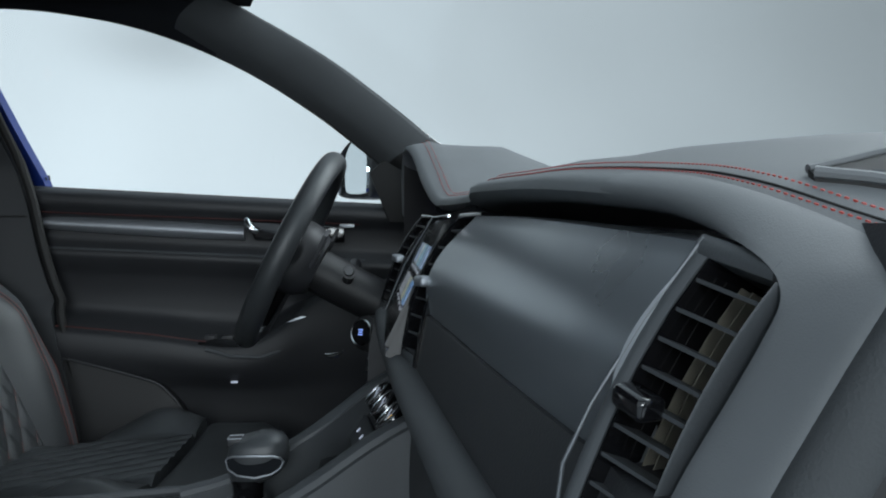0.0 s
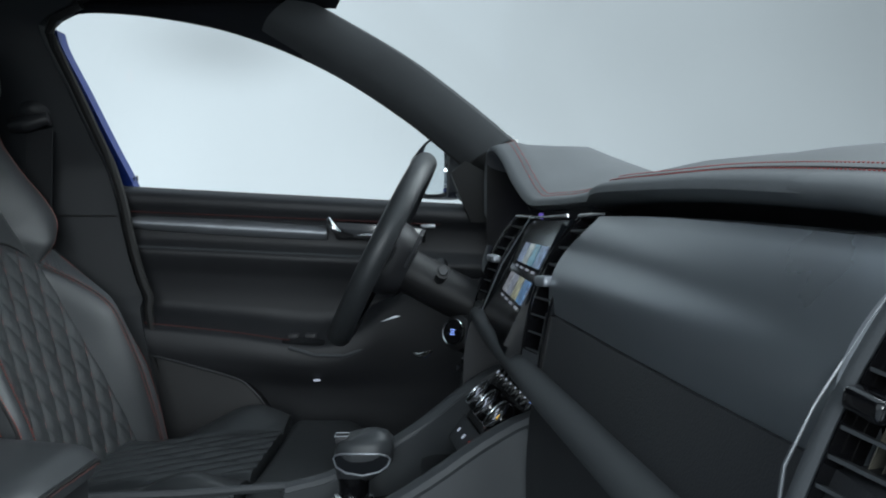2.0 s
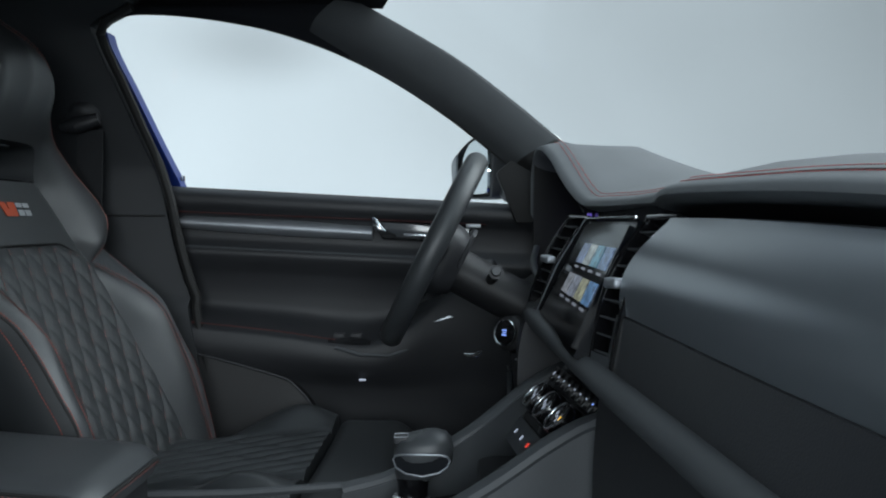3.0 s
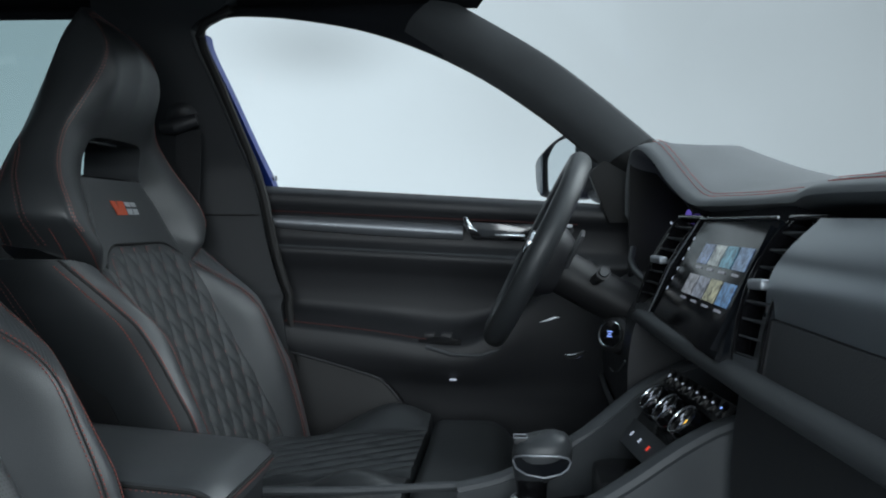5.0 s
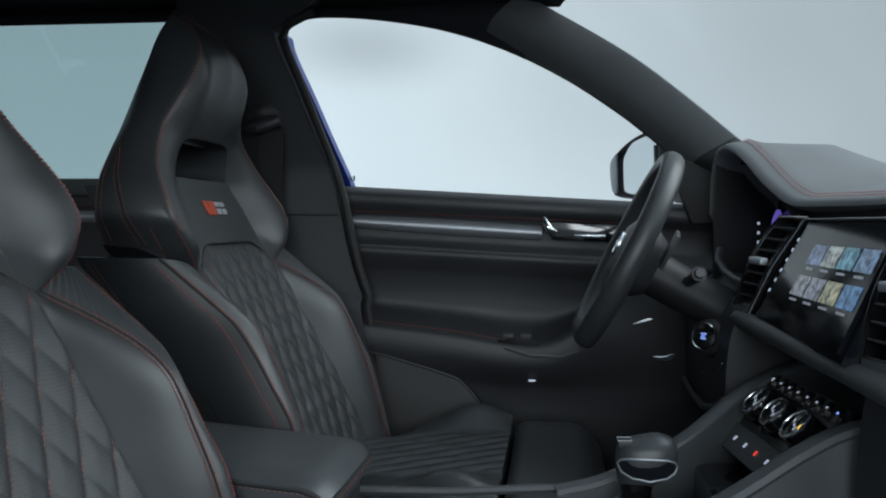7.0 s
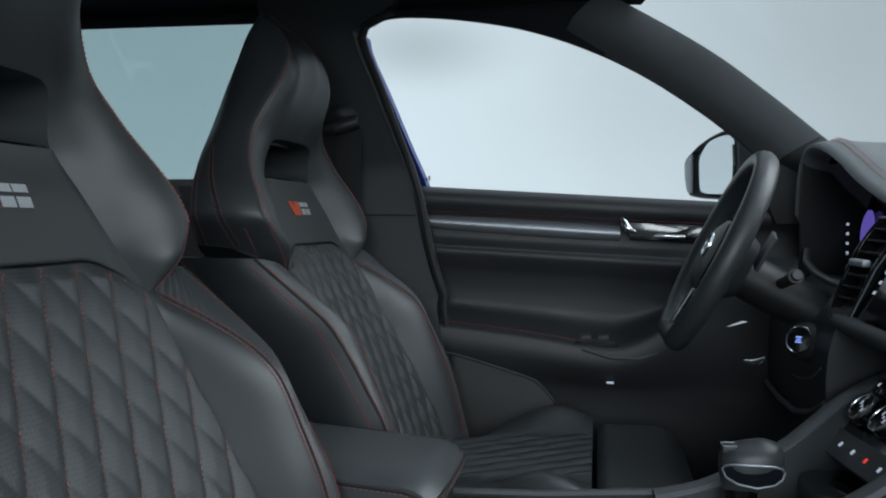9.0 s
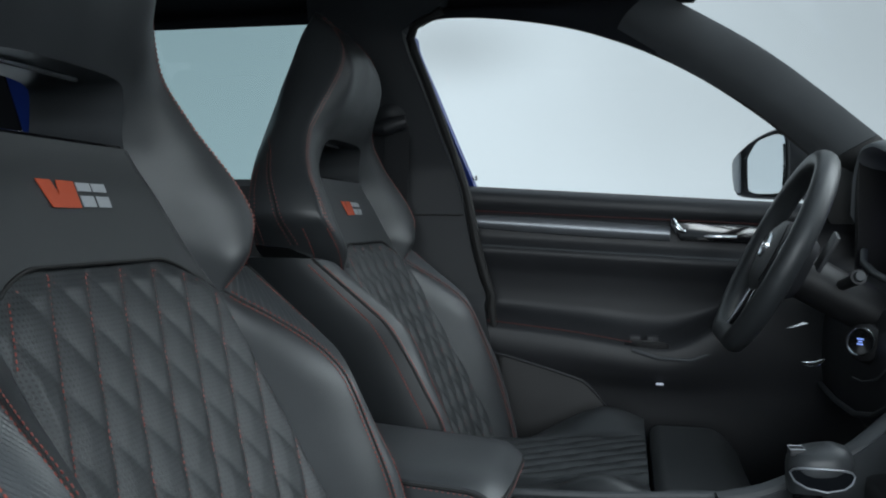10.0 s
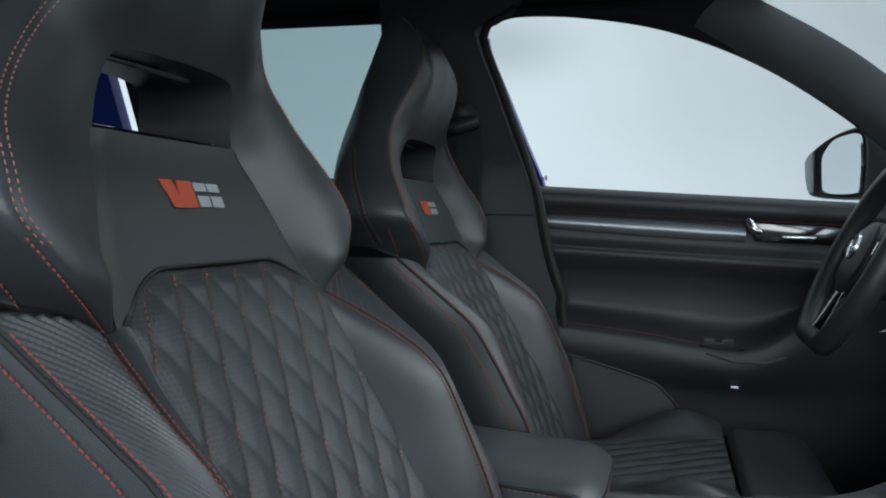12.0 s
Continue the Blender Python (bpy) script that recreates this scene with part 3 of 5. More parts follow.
# lighter plate that stands in for the reflection on the housing's rim
part("rim_reflection", prism([(0.066, -0.058), (0.084, -0.052), (0.094, -0.02), (0.097, 0.012), (0.090, 0.024), (0.068, 0.036)], lambda a, b, h: mirror_at(a, b, -0.003 - 0.005 * h), 0.0012), MIRRORCASE, mir, "rim at the mirror's outer end with its reflection painted grey")
part("mirror_glass", prism(mirror_ring(0.84, 0.46), lambda a, b, h: mirror_at(a, b, 0.002 - 0.006 * h)), MIRROR, mir, "silver mirror glass")
part("mirror_arm", tube([(-0.01, 1.98, 1.17), (0.0, 1.92, 1.155), (0.02, 1.85, 1.15)], 0.02, 10, 0.012), DARK, mir, "black mirror arm")

# rear door
rdoor = thing("rear_door", (-1.3, 1.80, 0.45), "dark trimmed closed rear door with tinted window", "car door")
part("door_panel", slab(lambda u, v: (mix(-1.66, -0.99, u), 1.79 - 0.03 * math.sin(math.pi * v * 2) ** 2, mix(0.45, 1.178, v)), lambda u, v: (mix(-1.66, -0.99, u), 1.84, mix(0.45, 1.178, v)), 10, 40), DARK, rdoor, "black rear door trim")
part("metal_strip", slab(lambda u, v: (mix(-1.62, -1.0, u), 1.772 - 0.006 * math.sin(math.pi * v), 1.106 + 0.024 * (v - 0.5)), lambda u, v: (mix(-1.62, -1.0, u), 1.79, 1.106 + 0.024 * (v - 0.5)), 10, 8), ALU, rdoor, "dark aluminium decor strip")
part("piping", tube([(x, 1.768, 1.128) for x in lin(-1.62, -1.0, 6)], 0.0011, 6), PIPING, rdoor)
part("belt_moulding", box(-1.66, -0.99, 1.772, 1.81, 1.150, 1.188, 0.008), MID, rdoor)
ob = part("pane", prism([(-0.97, 1.17), (-0.97, 1.505), (-1.52, 1.505), (-1.50, 1.17)], lambda a, b, h: (a, yw(b) + 0.02 + 0.004 * h, b)), TINT, rdoor, "green-grey tinted pane")
ob.visible_shadow = False
part("outer_skin", slab(lambda u, v: (mix(-1.75, -0.725, u), 1.87 + 0.03 * math.sin(math.pi * v), mix(0.36, 1.12, v)), lambda u, v: (mix(-1.75, -0.725, u), 1.86, mix(0.36, 1.12, v)), 10, 10), BLUE, rdoor, "glossy blue outer door skin")

# seat belt on the centre pillar
belt = thing("seat_belt", (-0.84, 1.68, 1.29), "black seat belt webbing on the centre pillar", "seat belt")
part("anchor", tube([(-0.87, 1.672, 1.282), (-0.84, 1.662, 1.284), (-0.80, 1.668, 1.296)], [0.012, 0.017, 0.012], 12), DARK, belt, "black plastic belt guide")
part("anchor_cover", slab(lambda u, v: (mix(-0.875, -0.805, u), 1.685 - 0.018 * math.sin(math.pi * u) * math.sin(math.pi * v), mix(1.285, 1.345, v)), lambda u, v: (mix(-0.875, -0.805, u), 1.70, mix(1.285, 1.345, v)), 8, 8), DARK, belt)
part("webbing", slab(lambda u, v: (mix(-0.865, -0.815, u) + 0.02 * v, 1.674 + 0.01 * (1 - v), mix(0.62, 1.275, v)), lambda u, v: (mix(-0.865, -0.815, u) + 0.02 * v, 1.6765 + 0.01 * (1 - v), mix(0.62, 1.275, v)), 6, 12), SUEDE, belt, "black woven webbing")

# ---- front seats ----
SY = 0.645  # middle of the passenger seat
XC = [(0.60, -0.565), (0.68, -0.598), (0.80, -0.655), (0.92, -0.722), (1.01, -0.774), (1.06, -0.803), (1.12, -0.828), (1.168, -0.846), (1.225, -0.838), (1.27, -0.816), (1.33, -0.792), (1.37, -0.794), (1.40, -0.815), (1.43, -0.860)]
INS = 0.163


def xc(z):
    return sm(z, XC)


def quilt_top(a):
    return 1.063 - 0.034 * max(0.0, min(1.0, (abs(a) - 0.085) / 0.078)) ** 1.6


LEAN_K, COLUMN = 0.66, 0.0490


def quilt_h(s, z):
    """Raised diamonds between two families of slanting seams."""
    a = abs(math.sin(math.pi * (s - LEAN_K * (z - 1.02)) / COLUMN))
    b = abs(math.sin(math.pi * (s + LEAN_K * (z - 1.02)) / COLUMN))
    return 0.0068 * (min(1, a * 1.2) ** 0.55) * (0.5 + 0.5 * min(1, b * 1.1) ** 0.8) - 0.0015


def insert_pt(u, v):
    s = mix(-INS, INS, u)
    z = mix(0.60, quilt_top(s), v)
    edge = min(1.0, (1 - abs(2 * u - 1)) * 14, (1 - v) * 30)
    x = xc(z) + 0.010 * (s / INS) ** 2 + quilt_h(s, z) * edge
    return (x + 0.003 * edge, SY + s, z)


# front seam and outer seam of the bolster: height, (x, half width)
CT = [(0.60, (-0.555, 0.205)), (0.70, (-0.575, 0.215)), (0.82, (-0.612, 0.224)), (0.885, (-0.639, 0.226)), (0.935, (-0.662, 0.225)), (0.96, (-0.684, 0.223)), (0.98, (-0.710, 0.216)), (1.0, (-0.740, 0.202)), (1.02, (-0.772, 0.184)), (1.035, (-0.792, 0.170))]
BT = [(0.60, (-0.560, 0.245)), (0.70, (-0.578, 0.252)), (0.826, (-0.614, 0.259)), (0.874, (-0.639, 0.260)), (0.916, (-0.662, 0.261)), (0.96, (-0.690, 0.265)), (0.98, (-0.712, 0.267)), (1.0, (-0.736, 0.268)), (1.02, (-0.760, 0.270)), (1.05, (-0.796, 0.272))]


def bolster_face(side, u, v):
    z = mix(0.60, 1.030, v)
    cx, cs = sm(z, CT)
    x0 = xc(z) + 0.010
    x = x0 + (cx - x0) * (0.6 * u + 0.4 * math.sin(u * math.pi / 2)) + 0.003 * math.sin(math.pi * u) * min(1.0, (1.03 - z) / 0.05)
    return (x, SY + side * mix(INS, cs, u), z)


def bolster_edge(side, u, v):
    """From the front seam over the ribbed strip to the seat's back."""
    zc, zb = mix(0.60, 1.030, v), mix(0.60, 1.048, v)
    (cx, cs), (bx, bs) = sm(zc, CT), sm(zb, BT)
    if u < 0.6:
        t = u / 0.6
        b = 0.005 * math.sin(math.pi * t)
        return (mix(cx, bx, t) + b, SY + side * mix(cs, bs, t), mix(zc, zb, t) + b * 0.6)
    t = (u - 0.6) / 0.4
    return (mix(bx, xc(zb) - 0.125, t), SY + side * (bs + 0.007 * math.sin(min(1.0, t * 3) * 1.57) - 0.022 * t * t), zb)


def rib(side, u, v):
    p = bolster_edge(side, u, v)
    z = p[2]
    fade = max(0.15, min(1.0, (z - 0.90) / 0.06)) * min(1.0, u * 12, (0.6 - u) * 12 + 0.05)
    h = 0.0011 * math.sin(6.2832 * (z - 0.090 * u) / 0.0050) * fade
    return (p[0] + h, p[1], p[2] + h)


HI = [(0, (0.166, 1.030)), (0.25, (0.130, 1.105)), (0.42, (0.106, 1.166)), (0.56, (0.101, 1.200)), (0.66, (0.092, 1.222)), (0.76, (0.070, 1.229)), (1, (0.0, 1.231))]
HC = [(0, (0.177, 1.028)), (0.12, (0.216, 1.061)), (0.19, (0.243, 1.089)), (0.22, (0.251, 1.099)), (0.25, (0.253, 1.112)), (0.34, (0.238, 1.155)), (0.46, (0.197, 1.203)), (0.56, (0.149, 1.251)), (0.66, (0.115, 1.302)), (0.76, (0.092, 1.355)), (0.86, (0.066, 1.400)), (0.94, (0.034, 1.423)), (1, (0.0, 1.430))]
HF = [(0, 0.006), (0.12, 0.035), (0.22, 0.042), (0.34, 0.038), (0.46, 0.016), (0.56, -0.008), (0.66, -0.018), (0.76, -0.018), (0.86, -0.020), (1, -0.008)]
HB = [(0, -0.888), (0.25, -0.896), (0.46, -0.900), (0.56, -0.900), (0.66, -0.897), (0.76, -0.892), (0.86, -0.886), (0.94, -0.884), (1, -0.880)]


def head_ring(k):
    """Cross-section of the wing and head rest at k: 0 lower end, 0.5 top, 1 the other lower end.
    Points 0 to 8 lie on the front face, 9 to 11 round the ridge, 12 to 15 on the outer side, the rest behind."""
    side = -1 if k < 0.5 else 1
    q = 1 - abs(2 * k - 1)
    (si, zi), (s2, z2) = sm(q, HI), sm(q, HC)
    if q > 0.999:
        si = s2 = 0.0
    xi, xo = xc(zi) + 0.001, xc(z2) + sm(q, HF)
    n = Vector((s2 - si, z2 - zi))
    n = n.normalized() if n.length > 1e-6 else Vector((0, 1))
    out = []
    low = max(0.0, 1 - q / 0.12)
    for t in lin(0, 1, 9):
        z, s = mix(zi, z2, t), mix(si, s2, t)
        e = math.sin(t * math.pi / 2) ** 1.3
        x = mix(xi, xo, e) + (xc(z) - mix(xc(zi), xc(z2), t)) + 0.006 * math.sin(math.pi * t) * (1 - low)
        out.append((x, s, z))
    r = 0.011 * (1 - 0.6 * low)
    for a in (0.5, 1.0, 1.5):
        out.append((xo - r * (1 - math.cos(a)), s2 + n[0] * r * math.sin(a), z2 + n[1] * r * math.sin(a)))
    xb = sm(q, HB)
    w = max(0.0, 1 - q / 0.24)
    w = w * w * (3 - 2 * w)
    for t in (0.25, 0.5, 0.75, 1.0):
        g = r + 0.007 * math.sin(math.pi * t) - 0.010 * t * t
        f = w * min(1.0, t / 0.5)
        s, z = mix(s2 + n[0] * g, 0.253 - 0.006 * t, f), mix(z2 + n[1] * g, 1.056 + 0.010 * t, f)
        out.append((mix(xo - r, xb, t), s, z))
    s1, z1 = s, z
    for t in (0.3, 0.65, 1.0):
        out.append((mix(xb, min(xb, xi - 0.10), t) - 0.008 * math.sin(math.pi * t), mix(s1, si, t), mix(z1, zi, t)))
    return [(x, SY + side * s, z) for x, s, z in out]


def head_side(side, q, t):
    """A place on the wing's outer side, t from 0 at the ridge to 1 at the back."""
    r = head_ring(0.5 + side * (0.5 - q / 2))[11:16]
    i = min(int(t * 4), 3)
    return Vector(r[i]).lerp(Vector(r[i + 1]), t * 4 - i) + Vector((0, 0.0012 * side, 0.0004))


def seat(label):
    st = thing("front_seat", (-0.45, SY, 0.36), label, "car seat", "front seats")
    ins = part("quilted_insert", slab(insert_pt, lambda u, v: (lambda p: (xc(p[2]) - 0.03, p[1], p[2]))(insert_pt(u, v)), 150, 220), PERFORATED, st, "perforated dark leather with slanted quilting", sharp=180)
    for sgn in (1, -1):
        for i in range(-7, 8):
            pts = []
            for z in lin(0.62, 1.07, 120):
                s = i * COLUMN + sgn * LEAN_K * (z - 1.02)
                if abs(s) < INS - 0.004 and z < quilt_top(s) - 0.003:
                    pts.append((xc(z) + 0.010 * (s / INS) ** 2 + 0.0026, SY + s, z))
            if len(pts) > 6:
                part("stitching", stitches(pts, 0.0036 if sgn > 0 else 0.0026, 0.0022 if sgn > 0 else 0.0050, 0.00065 if sgn > 0 else 0.0005), STITCH if sgn > 0 else STITCH_DULL, ins, "red thread")
    for side in (-1, 1):
        bo = part("side_bolster", slab(lambda u, v: bolster_face(side, u, v), lambda u, v: (lambda p: (xc(p[2]) - 0.04, p[1], p[2]))(bolster_face(side, u, v)), 16, 60), LEATHER, st, "smooth dark leather bolster")
        ed = part("bolster_edge", slab(lambda u, v: rib(side, u * 0.6, v), lambda u, v: (lambda p: (min(p[0] - 0.008, xc(p[2]) + 0.0), SY + (p[1] - SY) * 0.93, p[2]))(bolster_edge(side, u * 0.6, v)), 64, 320), CARBON, st, "ribbed dark leather edge", sharp=180)
        sp = part("side_panel", slab(lambda u, v: bolster_edge(side, 0.603 + 0.397 * u, v), lambda u, v: (lambda p: (p[0], SY + (p[1] - SY) * 0.93, p[2]))(bolster_edge(side, 0.603 + 0.397 * u, v)), 8, 60), LEATHER, st, "smooth dark leather side panel")
        part("seam_cord", tube([Vector(bolster_edge(side, 0.6, v)) + Vector((0, 0.0006 * side, 0)) for v in lin(0, 1, 60)], 0.0020, 6), RUBBER, sp)
        part("seam_cord", tube([Vector(bolster_edge(side, 0.03, v)) + Vector((0.0005, 0, 0)) for v in lin(0, 1, 60)], 0.0013, 6), RUBBER, bo)
        for off, u in ((0, 0.935), (1, 0.06)):
            f = bolster_face if off == 0 else bolster_edge
            part("stitching", stitches([Vector(f(side, u, v)) + Vector((0.0010, 0.0002 * side, 0.0004)) for v in lin(0.02, 0.985, 90)], 0.0034, 0.0016, 0.0006), STITCH, bo if off == 0 else ed, "red thread")
        for u in (0.545, 0.645):
            part("stitching", stitches([Vector(bolster_edge(side, u, v)) + Vector((0.0006, 0.0014 * side, 0)) for v in lin(0.02, 0.985, 90)], 0.0040, 0.0009, 0.0008), STITCH, ed if u < 0.6 else sp, "red thread")
    part("emblem_panel", slab(lambda u, v: (lambda hw: (lambda s: (lambda z: (xc(z) + 0.003 - 0.004 * max(0.0, abs(2 * u - 1) - 0.9) / 0.1 + 0.006 * (s / 0.16) ** 2, SY + s, z))(mix(quilt_top(s), 1.166, v)))(hw * (2 * u - 1)))(mix(0.170, 0.110, v)),
                              lambda u, v: (lambda hw: (lambda s: (lambda z: (xc(z) - 0.05, SY + s, z))(mix(quilt_top(s), 1.164, v)))(hw * (2 * u - 1)))(mix(0.170, 0.110, v)), 40, 20), LEATHER, st, "smooth dark leather panel under the opening")
    part("panel_piping", tube([(xc(quilt_top(s)) + 0.006, SY + s, quilt_top(s) + 0.001) for s in lin(-INS, INS, 50)], 0.0017, 6), RUBBER, st)
    hr = part("head_rest", loft([head_ring(k) for k in lin(0, 1, 111)]), LEATHER, st, "integrated winged leather head rest")
    for off in (8, 9):
        pts = [Vector(head_ring(k)[off]) for k in lin(0.09, 0.91, 140)]
        part("stitching", stitches([p + Vector((0.0004, 0, 0.0002)) for p in pts], 0.0036, 0.0022, 0.0006), STITCH_PALE, hr, "pale red thread")
    for a, b in ((0.0, 0.10), (0.90, 1.0)):
        for off in (10, 12):
            part("stitching", stitches([Vector(head_ring(k)[off]) + Vector((0.001, 0.0016 * (1 if a > 0.5 else -1), 0)) for k in lin(a + 0.002, b, 30)], 0.0036, 0.0012, 0.0007), STITCH, hr, "red thread")
    for side in (-1, 1):
        for d in (0.0, 0.09):
            loop = [head_side(side, q, sm(q, [(0.14, 0.40), (0.22, 0.46), (0.36, 0.56), (0.44, 0.64), (0.49, 0.86), (0.51, 0.99)]) + d * (1 if q < 0.44 else 0)) for q in lin(0.14, 0.505 - d * 0.4, 50)]
            part("stitching", stitches(loop, 0.0036, 0.0022, 0.0006), STITCH_DULL, hr, "red thread")
            part("stitching", stitches([head_side(side, q, 0.97 - d) for q in lin(0.01, 0.40, 50)], 0.0036, 0.0022, 0.0006), STITCH_DULL, hr, "red thread")
            part("stitching", stitches([Vector(bolster_edge(side, 0.955 - 0.3 * d, v)) + Vector((0, 0.0012 * side, 0)) for v in lin(0.55, 0.99, 40)], 0.0036, 0.0022, 0.0006), STITCH_DULL, hr, "red thread")
        part("seam_cord", tube([head_side(side, q, sm(q, [(0.14, 0.44), (0.22, 0.50), (0.36, 0.60), (0.44, 0.68)])) for q in lin(0.14, 0.45, 30)], 0.0011, 6), RUBBER, hr)
    part("opening_trim", tube([(xc(1.165) - 0.005, SY + s, 1.167) for s in lin(-0.103, 0.103, 12)], 0.0042, 8, 0.003), GLOSS, st, "gloss black trim of the opening")
    part("opening_trim", tube([(xc(1.228) - 0.035, SY + s, 1.2285) for s in lin(-0.07, 0.07, 12)], 0.003, 8), CHROME, st, "thin bright upper trim of the opening")

    def shell_pt(u, v, d):
        z = mix(0.56, 1.15, v)
        w = sm(z, [(0.56, 0.235), (0.80, 0.262), (0.92, 0.25), (1.0, 0.215), (1.05, 0.20), (1.15, 0.19)])
        s = w * (2 * u - 1)
        return (xc(z) - d - (0.03 * math.cos(math.pi * (u - 0.5)) if d > 0.06 else 0), SY + s, min(z, 1.15))

    part("back_shell", slab(lambda u, v: shell_pt(u, v, 0.045), lambda u, v: shell_pt(u, v, 0.105), 20, 30), SHELL, st, "black plastic seat back shell")
    # embroidered emblem as plain shapes
    q = lambda a, b, h: (xc(1.1205 + b) + 0.0038 + 0.0010 * h + 0.006 * (a / 0.16) ** 2, SY + a, 1.1205 + b)
    part("emblem_mark", prism([(-0.046, 0.0112), (-0.0355, -0.0112), (0.002, -0.0112), (0.002, 0.0112), (-0.020, 0.0112), (-0.0225, -0.001), (-0.028, 0.0112)], q), ORANGE, st, "orange embroidered slanted block")
    for x0 in (0.0050, 0.0265):
        bars = [(x0, x0 + 0.0185, 0.0030, 0.0102), (x0 + 0.001, x0 + 0.0185, -0.0102, -0.0008)]
        for a0, a1, b0, b1 in bars:
            part("emblem_mark", prism([(a0, b0), (a1, b0), (a1, b1), (a0, b1)], q), SILVER, st, "silver embroidered bar")

    # cushion
    def cush(u, v):
        x = mix(-0.64, -0.338, v)
        s = 0.262 * (2 * u - 1)
        a = abs(s)
        b = max(0.0, min(1.0, (a - 0.135) / 0.085))
        z = 0.712 + 0.020 * v + 0.036 * math.sin(b * math.pi / 2) ** 1.5 * sm(v, [(0, -0.9), (0.3, -0.6), (0.47, 0.05), (0.65, 0.74), (0.76, 0.97), (0.86, 0.82), (1, 0.3)]) - 0.05 * max(0, (a - 0.225) / 0.037) ** 2 - 0.006 * math.exp(-(((a - 0.14) / 0.007) ** 2))
        if a < 0.135:
            z += 0.006 * min(1.0, (0.135 - a) / 0.012) * abs(math.sin(math.pi * (s - 0.5 * x) / 0.040)) ** 0.6 * (0.6 + 0.4 * abs(math.sin(math.pi * (s + 0.5 * x) / 0.080)) ** 0.6)
        return (x, SY + s, z)

    cu = part("cushion", slab(cush, lambda u, v: (cush(u, v)[0], SY + 0.24 * (2 * u - 1), 0.585), 140, 90), LEATHER, st, "dark quilted leather seat cushion")
    def ext(u, v):
        x = mix(-0.330, -0.178, v)
        s = 0.225 * (2 * u - 1)
        z = 0.736 + 0.006 * (abs(s) / 0.225) ** 2 - 0.045 * max(0, (v - 0.62) / 0.38) ** 2.2 - 0.022 * max(0, (abs(2 * u - 1) - 0.85) / 0.15) ** 2 - 0.012 * max(0, 1 - v / 0.12) ** 2
        return (x, SY + s, z)

    part("thigh_support", slab(ext, lambda u, v: (ext(u, v)[0], SY + 0.21 * (2 * u - 1), 0.62), 30, 30), LEATHER, st, "smooth dark leather thigh support")
    part("seat_base", box(-0.66, -0.24, SY - 0.235, SY + 0.235, 0.44, 0.60, 0.02), SHELL, st, "black plastic seat base")
    for y in (-0.19, 0.19):
        part("seat_rail", box(-0.70, -0.22, SY + y - 0.02, SY + y + 0.02, 0.36, 0.445, 0.004), SHELL, st)
    return st


pseat = seat("dark leather sport seat with red stitching and orange emblem")
dseat = copy_thing(pseat, pose(-0.45, SY + 0.752, 0.36))
part("side_tag", oriented_box(pose(-0.790, SY - 0.2775, 0.985, 0, 28, 4), 0.016, 0.006, 0.011, 0.001), MID, pseat, "small grey sewn tag")

# ---- dashboard ----
dash = thing("dashboard", (0.25, YC, 0.60), "dark grey dashboard with red double stitching and air vents", "dashboard")
# along y: nose x, nose underside z, stitch x, stitch z, top z at the middle, rear x, rear z
DASH = [(0.287, (0.215, 1.040, 0.245, 1.068, 1.082, 0.40, 1.085)), (0.305, (0.180, 1.068, 0.204, 1.088, 1.106, 0.43, 1.110)), (0.33, (0.150, 1.086, 0.172, 1.103, 1.124, 0.46, 1.126)), (0.36, (0.132, 1.096, 0.151, 1.115, 1.137, 0.50, 1.135)),
        (0.42, (0.118, 1.106, 0.140, 1.124, 1.146, 0.54, 1.140)), (0.55, (0.096, 1.115, 0.118, 1.133, 1.155, 0.58, 1.145)), (0.70, (0.083, 1.120, 0.104, 1.137, 1.158, 0.60, 1.148)),
        (0.80, (0.074, 1.121, 0.094, 1.139, 1.163, 0.62, 1.15)), (0.85, (0.076, 1.119, 0.096, 1.139, 1.160, 0.62, 1.15)), (0.90, (0.082, 1.115, 0.098, 1.135, 1.157, 0.62, 1.15)), (0.96, (0.082, 1.116, 0.098, 1.134, 1.160, 0.62, 1.15)),
        (1.05, (0.078, 1.116, 0.096, 1.134, 1.160, 0.62, 1.15)), (1.20, (0.072, 1.117, 0.092, 1.137, 1.158, 0.61, 1.15)), (1.29, (0.066, 1.120, 0.088, 1.140, 1.160, 0.60, 1.15)), (1.34, (0.060, 1.130, 0.084, 1.152, 1.166, 0.58, 1.15)), (1.42, (0.050, 1.160, 0.078, 1.182, 1.190, 0.56, 1.15)),
        (1.50, (0.042, 1.196, 0.070, 1.216, 1.215, 0.53, 1.15)), (1.57, (0.034, 1.220, 0.064, 1.240, 1.236, 0.50, 1.15)), (1.62, (0.028, 1.226, 0.060, 1.246, 1.238, 0.46, 1.15)), (1.66, (0.024, 1.214, 0.058, 1.236, 1.230, 0.42, 1.15)), (1.69, (0.022, 1.17, 0.058, 1.200, 1.215, 0.38, 1.14)), (1.71, (0.024, 1.10, 0.06, 1.15, 1.17, 0.34, 1.12))]


